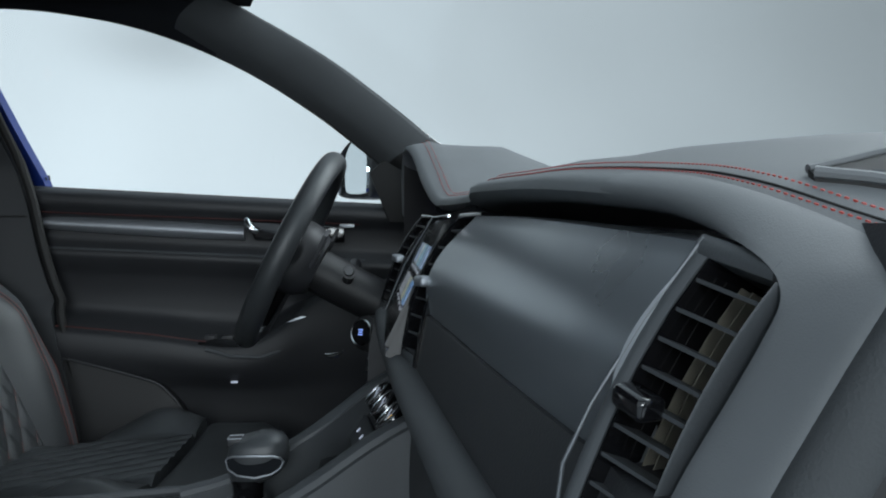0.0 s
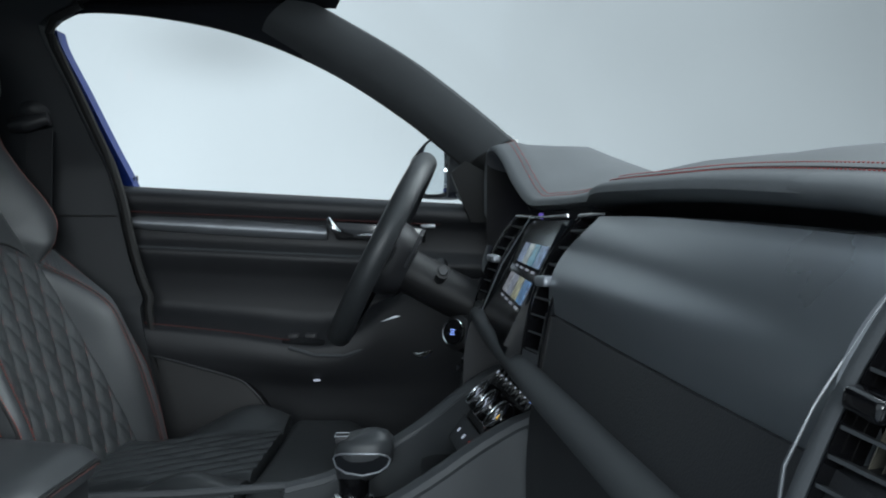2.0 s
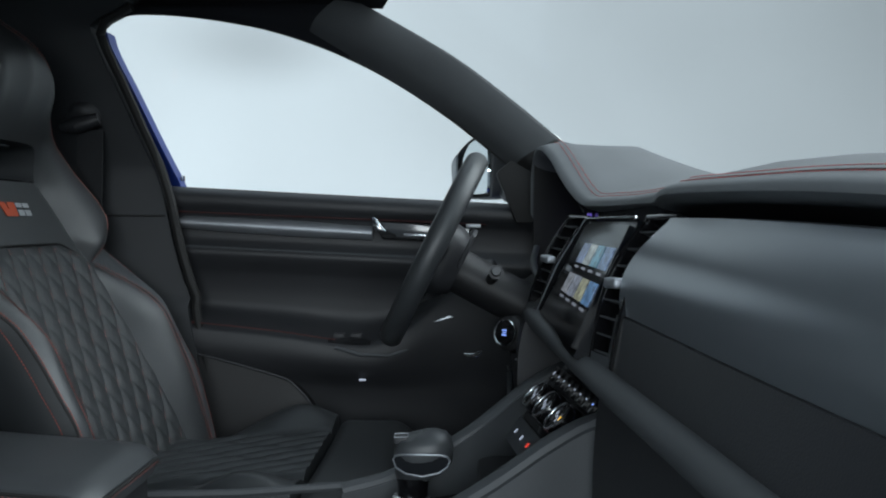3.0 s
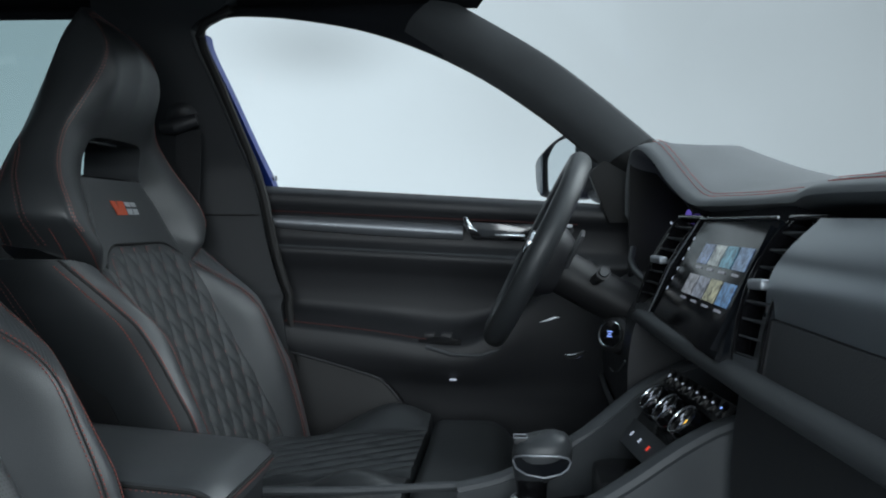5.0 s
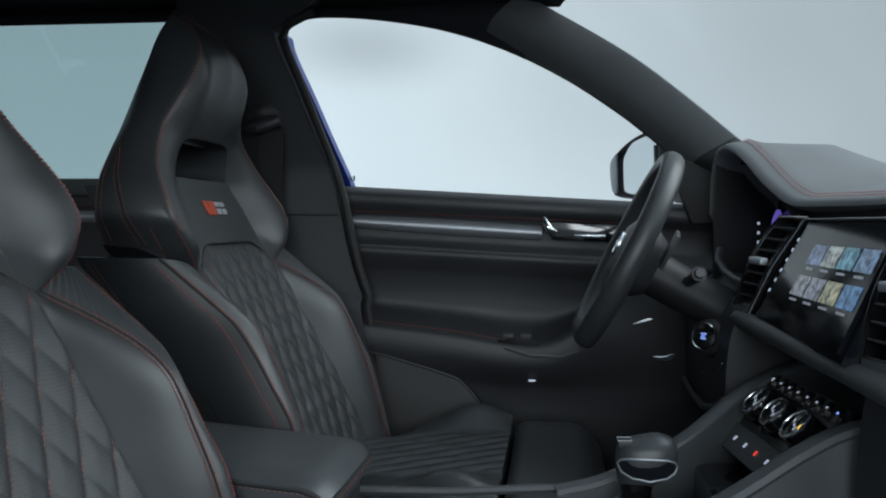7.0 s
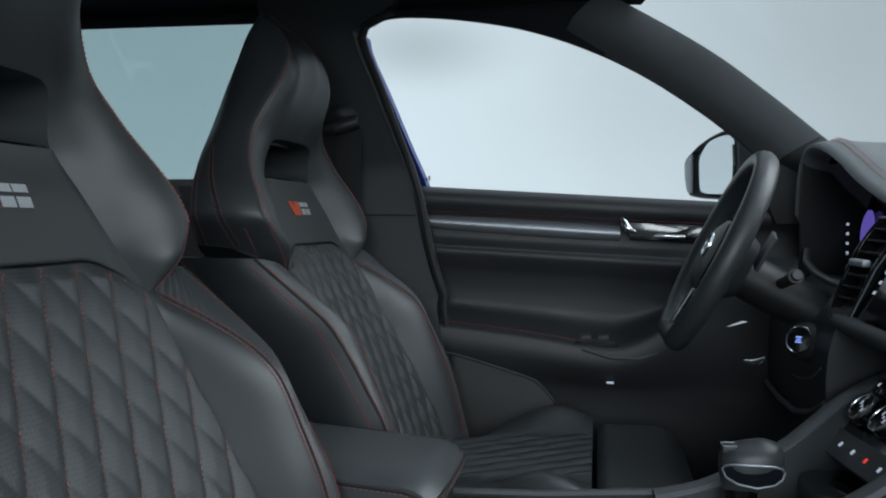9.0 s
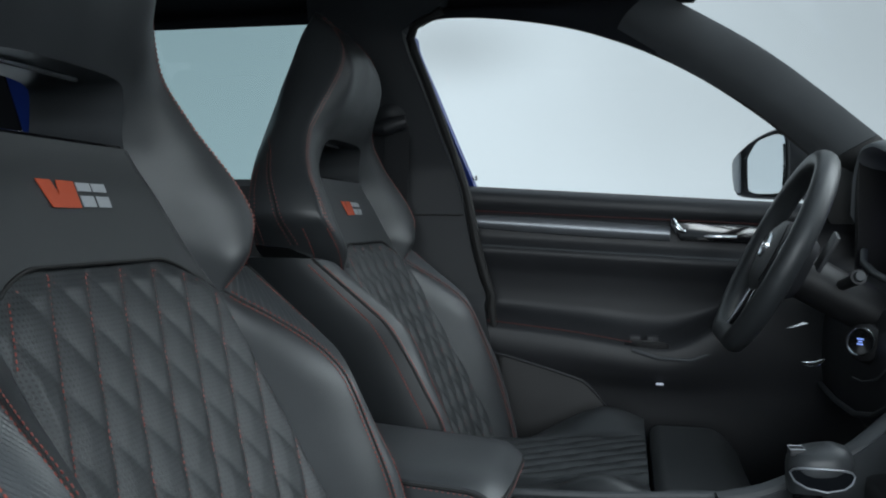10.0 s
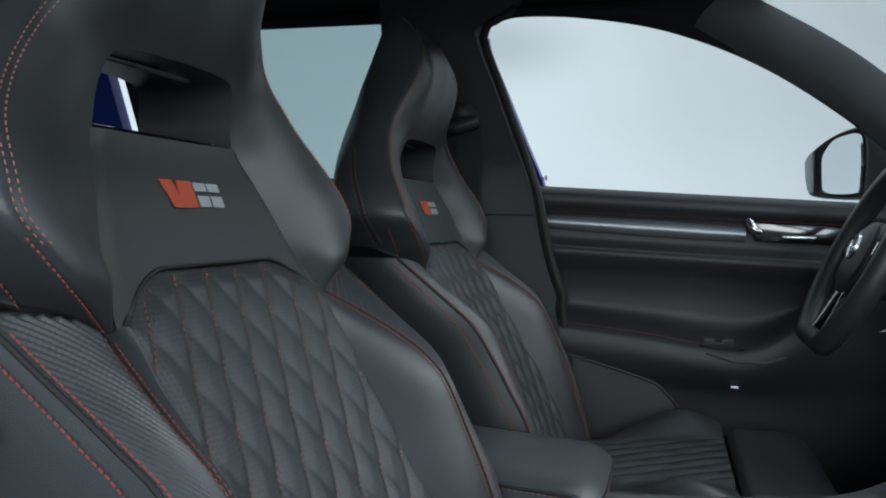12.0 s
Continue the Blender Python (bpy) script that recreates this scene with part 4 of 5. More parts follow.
def pad_ring(y, tucked=True):
    """Cross-section of the pad; near the outer end it is tucked behind the wrapped cheek."""
    nx, nz, sx, sz, tz, rx, rz = sm(y, DASH)
    if tucked:
        back = 0.006 * max(0.0, min(1.0, (0.455 - y) / 0.06))
        nx, sx, nz = nx + back, sx + back * 0.6, nz + back * 0.3
    h = sz - nz
    return [(nx + 0.055, y, nz - 0.003), (nx + 0.028, y, nz - 0.003), (nx + 0.010, y, nz + 0.001), (nx + 0.001, y, nz + h * 0.36), (nx + 0.002, y, nz + h * 0.66), (nx + (sx - nx) * 0.5, y, nz + h * 0.90), (sx, y, sz),
            (sx + 0.010, y, sz + 0.0035), (sx + 0.03, y, mix(sz, tz, 0.30)), (sx + 0.08, y, mix(sz, tz, 0.75)), (sx + 0.14, y, tz), (mix(sx, rx, 0.6), y, mix(tz, rz, 0.58)), (rx - 0.05, y, mix(tz, rz, 0.75)), (rx, y, rz),
            (rx + 0.02, y, rz - 0.06), (0.20, y, min(nz - 0.03, 1.09))]


part("upper_pad", loft([pad_ring(y) for y in lin(0.287, 1.71, 150)]), PAD, dash, "grey soft-touch upper dashboard pad", sharp=60)


def seam(y0, y1, k, dx=0.0, dz=0.0012):
    return [Vector(pad_ring(y)[k]) + Vector((dx, 0, dz)) for y in lin(y0, y1, 90)]


for a, b in ((0.295, 0.835), (0.93, 1.615)):
    part("seam_stitching", stitches(seam(a, b, 6, -0.001), 0.0024, 0.0010, 0.00050), STITCH_BRIGHT, dash, "bright red thread")
    part("seam_stitching", stitches(seam(a, b, 7, -0.004 if a > 0.5 else -0.002), 0.0024, 0.0010, 0.00050), STITCH_BRIGHT, dash, "bright red thread")
    if a < 0.5:
        part("seam_cord", tube(seam(a, b, 7, -0.0060, -0.0016), 0.0006, 6), RUBBER, dash)

# demister slot on the pad
def pad_z(x, y):
    r = pad_ring(y)[6:14]
    return float(np.interp(x, [p[0] for p in r], [p[2] for p in r]))


def dem_pt(u, v, h):
    x = mix(0.175, 0.34, u)
    y = mix(0.352 - 0.045 * min(1, u * 2.2), 0.358 + 0.02 * u, v)
    return (x, y, pad_z(x, y) + h)


dem = part("demister_vent", slab(lambda u, v: dem_pt(u, v, 0.003), lambda u, v: dem_pt(u, v, -0.012), 10, 4), RUBBER, dash, "dark demister grille with pale rim")
part("vent_rim", tube([dem_pt(u, 1, 0.003) for u in lin(0, 1, 10)], 0.0022, 8), PAD, dem, "pale rim")
part("vent_rim", tube([dem_pt(u, 0, 0.004) for u in lin(0, 1, 10)], 0.0026, 8), PAD, dem)
for i in range(4):
    part("slat", tube([dem_pt(u, 0.2 + 0.2 * i, 0.004) for u in lin(0.12 + 0.05 * i, 1, 6)], 0.0016, 6), MID, dem)

# passenger side panel
PX = [(0.355, (0.131, 0.094, 0.070)), (0.42, (0.118, 0.084, 0.058)), (0.55, (0.101, 0.066, 0.042)), (0.70, (0.088, 0.048, 0.028)), (0.815, (0.080, 0.034, 0.018))]


def panel_pt(u, v):
    y = mix(0.358, 0.812, u)
    xt, xb, _ = sm(y, PX)
    z = mix(mix(1.000, 1.0180, u), 1.106 - 0.014 * (1 - u) ** 2, v)
    return (mix(xb, xt, v) - 0.016 * math.sin(math.pi * min(1, v * 1.02)) , y, z)


part("decor_panel", slab(panel_pt, lambda u, v: (lambda p: (p[0] + 0.02, p[1], p[2]))(panel_pt(u, v)), 40, 24), PANEL, dash, "satin dark metallic decor panel")


def lower_pt(u, v):
    y = mix(0.30, 0.812, u)
    _, xb, xl = sm(y, PX)
    z = mix(0.955, mix(0.998, 1.0165, u), v)
    return (mix(xl, xb - 0.003, v), y, z)


part("lower_fascia", slab(lower_pt, lambda u, v: (lambda p: (p[0] + 0.03, p[1], p[2]))(lower_pt(u, v)), 30, 6), DARK, dash, "black lower dashboard fascia")
part("panel_backing", prism([(0.10, 0.92), (0.16, 1.10), (0.30, 1.10), (0.30, 0.92)], lambda a, b, h: (a + 0.02, mix(0.29, 1.28, h), b)), DARK, dash)
LEDGE = [(0.285, (0.062, 0.945)), (0.45, (0.044, 0.950)), (0.60, (0.030, 0.955)), (0.75, (0.018, 0.958)), (0.86, (0.010, 0.962)), (1.0, (0.002, 0.965)), (1.15, (-0.004, 0.967)), (1.272, (-0.006, 0.968))]
part("padded_ledge", tube([(*[sm(y, LEDGE)[0], y, sm(y, LEDGE)[1]],) for y in lin(0.285, 1.272, 60)], 0.015, 14, 0.012), LEDGEPAD, dash, "dark grey padded ledge under the fascia")


def glove_pt(u, v):
    y = mix(0.29, 0.87, u)
    z = mix(0.58, 0.942, v)
    return (sm(y, LEDGE)[0] + 0.018 + 0.05 * (1 - v) ** 1.5 - 0.02 * math.sin(math.pi * v), y, z)


part("glove_box", slab(glove_pt, lambda u, v: (lambda p: (p[0] + 0.2, p[1], p[2]))(glove_pt(u, v)), 20, 20), DARK, dash, "dark grey glove box lid")
# end of the pad, wrapped round the outer vent: inner and outer edge
WRAP_IN = [(0, (0.118, 0.42, 1.1045)), (0.12, (0.124, 0.385, 1.1015)), (0.24, (0.131, 0.352, 1.0965)), (0.33, (0.138, 0.329, 1.090)), (0.41, (0.1425, 0.315, 1.081)), (0.48, (0.1425, 0.310, 1.071)), (0.56, (0.136, 0.309, 1.058)), (0.68, (0.125, 0.310, 1.038)), (0.82, (0.109, 0.312, 1.010)), (0.92, (0.088, 0.315, 0.970)), (1, (0.050, 0.318, 0.91))]
WRAP_OUT = [(0, (0.139, 0.42, 1.1225)), (0.12, (0.144, 0.385, 1.119)), (0.24, (0.152, 0.355, 1.113)), (0.33, (0.168, 0.331, 1.103)), (0.41, (0.184, 0.312, 1.091)), (0.48, (0.180, 0.296, 1.082)), (0.56, (0.164, 0.286, 1.066)), (0.68, (0.147, 0.284, 1.040)), (0.82, (0.131, 0.285, 1.012)), (0.92, (0.110, 0.287, 0.970)), (1, (0.072, 0.290, 0.91))]


def wrap_pt(u, v):
    a, b = Vector(sm(u, WRAP_IN)), Vector(sm(u, WRAP_OUT))
    turn = max(0.0, min(1.0, (u - 0.2) / 0.35))
    puff = 0.004 * math.sin(math.pi * v) ** 0.7
    p = a.lerp(b, v) + Vector((-1.0, mix(0.0, -0.3, turn), mix(0.9, 0.2, turn))) * puff
    if u < 0.36:
        ring = pad_ring(mix(0.46, 0.35, u / 0.36), False)[1:7]
        i = min(int(v * 5), 4)
        w = u / 0.36
        p = Vector(ring[i]).lerp(Vector(ring[i + 1]), v * 5 - i).lerp(p, w * w * (3 - 2 * w))
    return p + Vector((-0.0008, 0, 0.0003)) * min(1.0, u / 0.1)


def end_side(u, v):
    p = Vector(sm(mix(0.44, 1.0, v), WRAP_OUT))
    return (p.x + 0.004 + 0.20 * u, p.y + 0.003 - 0.004 * math.sin(math.pi * u), p.z - 0.002)


part("end_cheek", slab(wrap_pt, lambda u, v: wrap_pt(u, v) + Vector((0.018, 0.004, -0.006 * min(1.0, u / 0.4))) * min(1.0, 0.05 + u / 0.2), 60, 12), PAD, dash, "grey padded end wrapped round the outer vent", sharp=60)
part("end_side", slab(end_side, lambda u, v: Vector(end_side(u, v)) + Vector((0, 0.01, 0)), 10, 20), SHELL, dash, "black side of the dashboard end")
part("door_seal", tube([(0.165, 0.232, 1.10), (0.135, 0.230, 1.055), (0.117, 0.230, 1.025), (0.08, 0.230, 0.96), (0.03, 0.230, 0.80), (0.02, 0.23, 0.5)], 0.011, 10), PILLAR, shell, "grey rubber door seal along the opening")


def air_vent(name_label, a, b, c, d, n, tabs, frame_mat, bend, rim, wrapped=False):
    """A vent between upper corners a, b and lower corners c, d, with n slats."""
    a, b, c, d = (Vector(p) for p in (a, b, c, d))
    inw = (b - a).cross(c - a).normalized()
    if inw.x < 0:
        inw = -inw
    q = lambda u, v: a.lerp(b, u).lerp(c.lerp(d, u), v) + Vector((-bend * math.sin(math.pi * min(max(v, 0.0), 1.0) ** 0.8), 0, 0))
    root = part("air_vent", slab(lambda u, v: q(u, v) + inw * 0.030, lambda u, v: q(u, v) + inw * 0.034, 4, 4), GLOSS, dash, name_label)
    fr = []
    du, dv = rim * 1.6 / (b - a).length, rim * 1.6 / (c - a).length
    for ua, ub, va, vb in ((-du, 0.93 if wrapped else 1 + du, -dv, 0.0), (-du, 0.0, 0.0, 1.0), (1.0, 1.03 if wrapped else 1 + du, 0.0, 1.0), (-du, 1.0 if wrapped else 1 + du, 1.0, 1 + dv)):
        out = lambda u, v, h: q(mix(ua, ub, u), mix(va, vb, v)) + inw * h
        fr.append(slab(lambda u, v: out(u, v, -0.0015 * math.sin(math.pi * min(max(u if ub - ua < 0.5 else v, 0.0), 1.0))), lambda u, v: out(u, v, 0.016), 5, 14))
    for bmx in fr:
        part("frame", bmx, frame_mat, root)
    for side_u in (0.03, 0.97):
        part("side_wall", slab(lambda u, v: q(side_u, v) + inw * 0.03 * u, lambda u, v: q(side_u, v) + inw * 0.03 * u + (b - a) * 0.02, 3, 6), GLOSS, root)
    for i in range(n):
        v = (i + 0.7) / (n + 0.4)
        part("slat", slab(lambda u, t: q(mix(0.05, 0.95, u), v) + inw * (0.001 + 0.014 * t) + Vector((0, 0, 0.0015 * t + 0.0009)), lambda u, t: q(mix(0.05, 0.95, u), v) + inw * (0.001 + 0.014 * t) + Vector((0, 0, 0.0015 * t - 0.0009)), 4, 3), MID, root)
    for i in range(5):
        u = (i + 1) / 6
        part("upright_vane", slab(lambda s, t: q(u, mix(0.03, 0.97, s)) + inw * (0.019 + 0.008 * t) - (b - a) * 0.008, lambda s, t: q(u, mix(0.03, 0.97, s)) + inw * (0.019 + 0.008 * t) + (b - a) * 0.008, 6, 2), VANE if wrapped else DARK, root)
    if not wrapped:
        part("vent_foot", slab(lambda u, v: q(mix(0.0, 1.0, u), mix(0.93, 1.0, v)) - inw * 0.001, lambda u, v: q(mix(0.0, 1.0, u), mix(0.93, 1.0, v)) + inw * 0.012, 4, 4), MID, root, "grey plate at the vent's lower end")
    for u, v in tabs:
        p = q(u, v)
        part("vane_tab", oriented_box(Matrix.Translation(p - inw * 0.003) @ (b - a).to_track_quat("X", "Z").to_matrix().to_4x4(), (b - a).length * 0.52, 0.013, 0.010, 0.0035, 3), GLOSS if frame_mat is MID else ALU, root, "bright vane adjuster tab")
    return root


air_vent("tall outer air vent with grey frame", (0.130, 0.352, 1.086), (0.1425, 0.314, 1.078), (0.072, 0.352, 0.975), (0.088, 0.319, 0.970), 9, [(0.35, 0.50)], MID, 0.006, 0.0055, wrapped=True)
part("vent_frame_line", tube([(0.131, 0.3585, 1.094), (0.106, 0.3590, 1.060), (0.084, 0.3590, 1.025), (0.072, 0.3590, 1.000), (0.068, 0.3585, 0.972)], 0.0011, 8), DARKALU, dash, "thin bright trim line")
air_vent("tall inner air vent", (0.048, 1.288, 1.108), (0.060, 1.208, 1.106), (-0.014, 1.288, 0.976), (-0.006, 1.226, 0.978), 8, [(0.5, 0.45)], GLOSS, 0.010, 0.0036)
air_vent("tall inner air vent", (0.070, 0.858, 1.104), (0.083, 0.812, 1.105), (0.012, 0.838, 0.970), (0.021, 0.790, 0.970), 8, [(0.5, 0.45)], GLOSS, 0.015, 0.0036)
for y, dy in ((1.203, 0.018),):
    part("vent_frame_line", tube([(0.058, y, 1.106), (0.021, y + dy * 0.5, 1.043), (-0.006, y + dy, 0.978)], 0.0009, 6), ALU, dash, "thin bright trim line")


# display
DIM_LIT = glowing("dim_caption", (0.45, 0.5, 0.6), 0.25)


def disp(a, b, h=0.0):
    """a: 0 to 1 across from the driver's side, b: 0 to 1 upwards, h: height off the glass."""
    return Vector((mix(-0.008, 0.058, b) - h * 0.9, mix(mix(1.220, 1.203, b), mix(0.842, 0.862, b), a), mix(0.974, 1.106, b) + h * 0.45))


part("display_bezel", slab(lambda u, v: disp(u, v, -0.004), lambda u, v: disp(u, v, -0.04), 3, 3), SCREEN, dash, "gloss black display surround")
screen = part("display", slab(lambda u, v: disp(mix(0.10, 0.97, u), mix(0.05, 0.95, v), 0.0005), lambda u, v: disp(mix(0.10, 0.97, u), mix(0.05, 0.95, v), -0.006), 3, 3), SCREEN, dash, "glossy touch display with picture tiles")
tile_cols = [(0.16, 0.24, 0.42), (0.34, 0.42, 0.55), (0.10, 0.30, 0.55), (0.14, 0.25, 0.62), (0.26, 0.29, 0.34), (0.22, 0.26, 0.34), (0.34, 0.36, 0.24), (0.06, 0.20, 0.62)]


def tile_material(c):
    m = glowing("picture_tile", c, 0.34)
    nt = m.node_tree
    b = nt.nodes["Principled BSDF"]
    n, tc, mx = nt.nodes.new("ShaderNodeTexNoise"), nt.nodes.new("ShaderNodeTexCoord"), nt.nodes.new("ShaderNodeMix")
    n.inputs["Scale"].default_value, n.inputs["Detail"].default_value = 130, 4
    mx.data_type = "RGBA"
    mx.inputs["A"].default_value, mx.inputs["B"].default_value = (*[v * 0.05 for v in c], 1), (*[min(1, v * 2.2 + 0.1) for v in c], 1)
    mx.clamp_factor = True
    n.inputs["Distortion"].default_value = 0.8
    nt.links.new(tc.outputs["Object"], n.inputs["Vector"])
    cr = nt.nodes.new("ShaderNodeMapRange")
    cr.inputs["From Min"].default_value, cr.inputs["From Max"].default_value = 0.36, 0.62
    nt.links.new(n.outputs["Fac"], cr.inputs["Value"])
    nt.links.new(cr.outputs[0], mx.inputs["Factor"])
    nt.links.new(mx.outputs["Result"], b.inputs["Emission Color"])
    return m


for i, c in enumerate(tile_cols):
    a0, b0 = 0.34 + 0.155 * (i % 4), (0.60, 0.33)[i // 4]
    part("picture_tile", slab(lambda u, v: disp(a0 + 0.135 * u, b0 + 0.17 * v, 0.0016), lambda u, v: disp(a0 + 0.135 * u, b0 + 0.17 * v, 0.0007), 2, 2), tile_material(c), screen)
    part("caption_bar", slab(lambda u, v: disp(a0 + 0.03 + 0.07 * u, b0 - 0.045 + 0.018 * v, 0.0016), lambda u, v: disp(a0 + 0.03 + 0.07 * u, b0 - 0.045 + 0.018 * v, 0.0007), 2, 2), DIM_LIT, screen)
for i in range(6):
    part("touch_key", slab(lambda u, v: disp(0.045 + 0.022 * u, 0.30 + 0.10 * i + 0.03 * v, -0.002), lambda u, v: disp(0.045 + 0.022 * u, 0.30 + 0.10 * i + 0.03 * v, -0.0045), 2, 2), WHITE_LIT, dash, "small lit touch symbol")
part("display_shelf", box(0.088, 0.120, 0.90, 1.285, 1.075, 1.125, 0.003), LINING, dash)
part("display_top_line", tube([disp(u, 1.01, 0.0) for u in (0.0, 0.5, 1.0)], 0.0015, 6), CHROME, dash)

# instrument cluster under the hood
part("cluster_well", slab(lambda u, v: (mix(0.06, 0.17, v), mix(1.290, 1.690, u), 1.000 + 0.02 * v + 0.0 * u), lambda u, v: (mix(0.06, 0.17, v), mix(1.290, 1.690, u), 0.98), 6, 6), DARK, dash, "black instrument well")
clu = part("instrument_cluster", prism([(1.30, 1.015), (1.30, 1.10), (1.36, 1.14), (1.62, 1.17), (1.66, 1.10), (1.66, 1.015)], lambda a, b, h: (0.128 - 0.12 * (1.10 - b) + 0.01 * h, a, b)), SCREEN, dash, "dark digital instrument display")
ringm = pose(0.1215, 1.600, 1.092, 0, -83, 0)
part("dial", lathe(ringm, [(0.030, 0.0), (0.034, 0.001), (0.034, 0.003), (0.030, 0.004)], 28), glowing("violet_dial", (0.25, 0.18, 0.9), 0.35), clu, "violet lit dial")
for i in range(4):
    part("indicator", box(0.101, 0.104, 1.651, 1.657, 1.048 + 0.017 * i, 1.053 + 0.017 * i), WHITE_LIT, clu)
part("cluster_lip", tube([(0.030, 1.63, 1.055), (0.022, 1.60, 1.036), (0.015, 1.50, 1.022), (0.014, 1.40, 1.014), (0.02, 1.31, 1.012)], 0.006, 10), MID, dash, "dark grey rim below the instruments")
part("hood_cheek", slab(lambda u, v: (mix(0.028, 0.17, u), 1.668 + 0.02 * u, mix(1.00, 1.225, v)), lambda u, v: (mix(0.028, 0.17, u), 1.685 + 0.02 * u, mix(1.00, 1.225, v)), 5, 8), RUBBER, dash, "dark side of the instrument hood")
part("hood_lining", slab(lambda u, v: (lambda y: (mix(0.07, 0.17, v), y, sm(y, DASH)[1] - 0.006))(mix(1.30, 1.66, u)), lambda u, v: (lambda y: (mix(0.07, 0.17, v), y, sm(y, DASH)[1] - 0.001))(mix(1.30, 1.66, u)), 20, 4), LINING, dash)

# driver's knee panel with start button
KNEE = [(0.60, 0.03), (0.70, -0.005), (0.80, -0.025), (0.84, -0.030), (0.93, -0.028), (0.98, -0.010), (1.01, 0.030)]
part("knee_panel", slab(lambda u, v: (lambda z: (sm(z, KNEE) + 0.02 * u, mix(1.235, 1.76, u), z))(mix(0.80, 1.01, v)), lambda u, v: (lambda z: (0.12, mix(1.235, 1.76, u), z))(mix(0.80, 1.01, v)), 14, 24), DARK, dash, "black driver knee panel")
part("knee_panel_edge", tube([(-0.030, 1.24, 0.86), (-0.034, 1.30, 0.835), (-0.030, 1.42, 0.812), (-0.02, 1.60, 0.80), (-0.012, 1.75, 0.80)], 0.005, 8), MID, dash)
part("knee_crease", tube([(-0.031, 1.262, 0.905), (-0.034, 1.30, 0.885), (-0.036, 1.36, 0.872), (-0.034, 1.42, 0.868)], 0.0016, 6), MID, dash, "thin crease line")
sb = Matrix.Translation((-0.040, 1.345, 0.932)) @ Vector((-0.62, -0.76, 0.18)).to_track_quat("Z", "Y").to_matrix().to_4x4()
button = part("start_button", lathe(sb, [(0.0190, -0.01), (0.0190, 0.004), (0.0175, 0.006), (0.001, 0.0065)], 32), GLOSS, dash, "round start button with lit legend")
part("button_ring", lathe(sb, [(0.0185, 0.003), (0.0195, 0.004), (0.0204, 0.0055), (0.0196, 0.0070), (0.0184, 0.0055), (0.0184, 0.002)], 36), CHROME, button, "chrome ring")
for i in range(3):
    part("legend_bar", oriented_box(sb @ pose(0, -0.0036 + 0.0036 * i, 0.007), 0.009 - 0.003 * (i % 2), 0.0020, 0.0006), BLUE_LIT, button)
part("button_mount", lathe(sb, [(0.030, -0.03), (0.027, -0.004), (0.0210, 0.001)], 28), SHELL, button)
part("knee_clip", tube([(-0.105, 1.43, 0.886), (-0.095, 1.425, 0.884), (-0.085, 1.42, 0.887), (-0.075, 1.415, 0.894)], [0.0020, 0.0045, 0.0042, 0.0020], 8), CHROME, dash, "chrome clip")

# ---- climate panel and centre console ----
climate = thing("climate_panel", (0.0, 1.07, 0.86), "black climate control panel with three chrome-ringed knobs", "control panel")


def clim(a, b, h=0.0):
    """a: 0 driver's side to 1 passenger's side, b: 0 lower to 1 upper edge."""
    return Vector((mix(-0.043, 0.018, b) + 0.030 * a - h * 0.70, mix(1.180, 0.952, a) - h * 0.09, mix(0.834, 0.910, b) - 0.005 * a + h * 0.70))


part("faceplate", slab(lambda u, v: clim(u, v), lambda u, v: clim(u, v, -0.02), 4, 4), GLOSS, climate, "gloss black faceplate")
face = Matrix.Translation((0, 0, 0)) @ Vector((-0.70, -0.095, 0.70)).to_track_quat("Z", "Y").to_matrix().to_4x4()
for i, a in enumerate((0.24, 0.49, 0.76)):
    m = Matrix.Translation(clim(a, 0.50)) @ face
    kn = part("temperature_knob" if i != 1 else "fan_knob", lathe(m, [(0.0225, 0.0), (0.0215, 0.008), (0.0190, 0.016), (0.018, 0.0165), (0.017, 0.0158), (0.001, 0.0158)], 36), GLOSS, climate, "black rotary knob")
    part("knob_ring", lathe(m, [(0.0180, 0.0150), (0.0182, 0.0172), (0.0188, 0.0180), (0.0196, 0.0180), (0.0204, 0.0172), (0.0206, 0.0150)], 36), CHROME, kn, "chrome ring")
    for k in range(3):
        part("knob_symbol", oriented_box(m @ pose(0.006 - 0.006 * k, 0.004 * (k - 1), 0.0163), 0.0014, 0.0055 - 0.0015 * (k % 2), 0.0006), WHITE_LIT, kn)
    if i == 2:
        part("knob_symbol", oriented_box(m @ pose(0.013, 0, 0.0165), 0.002, 0.006, 0.0006), glowing("amber_mark", (1.0, 0.6, 0.05), 1.2), kn)
for i in range(8):
    a = 0.10 + 0.112 * i
    bt = part("climate_button", oriented_box(Matrix.Translation(clim(a, 0.88, 0.001)) @ face, 0.011, 0.019, 0.003, 0.0008), GLOSS, climate)
    part("button_symbol", oriented_box(Matrix.Translation(clim(a, 0.89, 0.0028)) @ face, 0.0034, 0.0024 if i else 0.005, 0.0006), BLUE_LIT if i == 7 else WHITE_LIT, bt)
lower = part("button_strip", slab(lambda u, v: clim(mix(0.0, 0.94, u), mix(-0.20, 0.16, v), 0.004), lambda u, v: clim(mix(0.0, 0.94, u), mix(-0.20, 0.16, v), -0.012), 3, 3), MID, climate, "grey lower button strip")
for i in range(6):
    part("button_symbol", oriented_box(Matrix.Translation(clim(0.10 + 0.15 * i, -0.02, 0.0048)) @ face, 0.0050, 0.0065, 0.0008), RED_LIT if i == 3 else WHITE_LIT, lower)

console = thing("centre_console", (-0.2, 1.03, 0.40), "dark centre console with padded side walls and shifter", "console")
part("tunnel", box(-1.0, 0.20, 0.935, 1.125, 0.36, 0.735, 0.012), DARK, console, "black plastic tunnel housing")


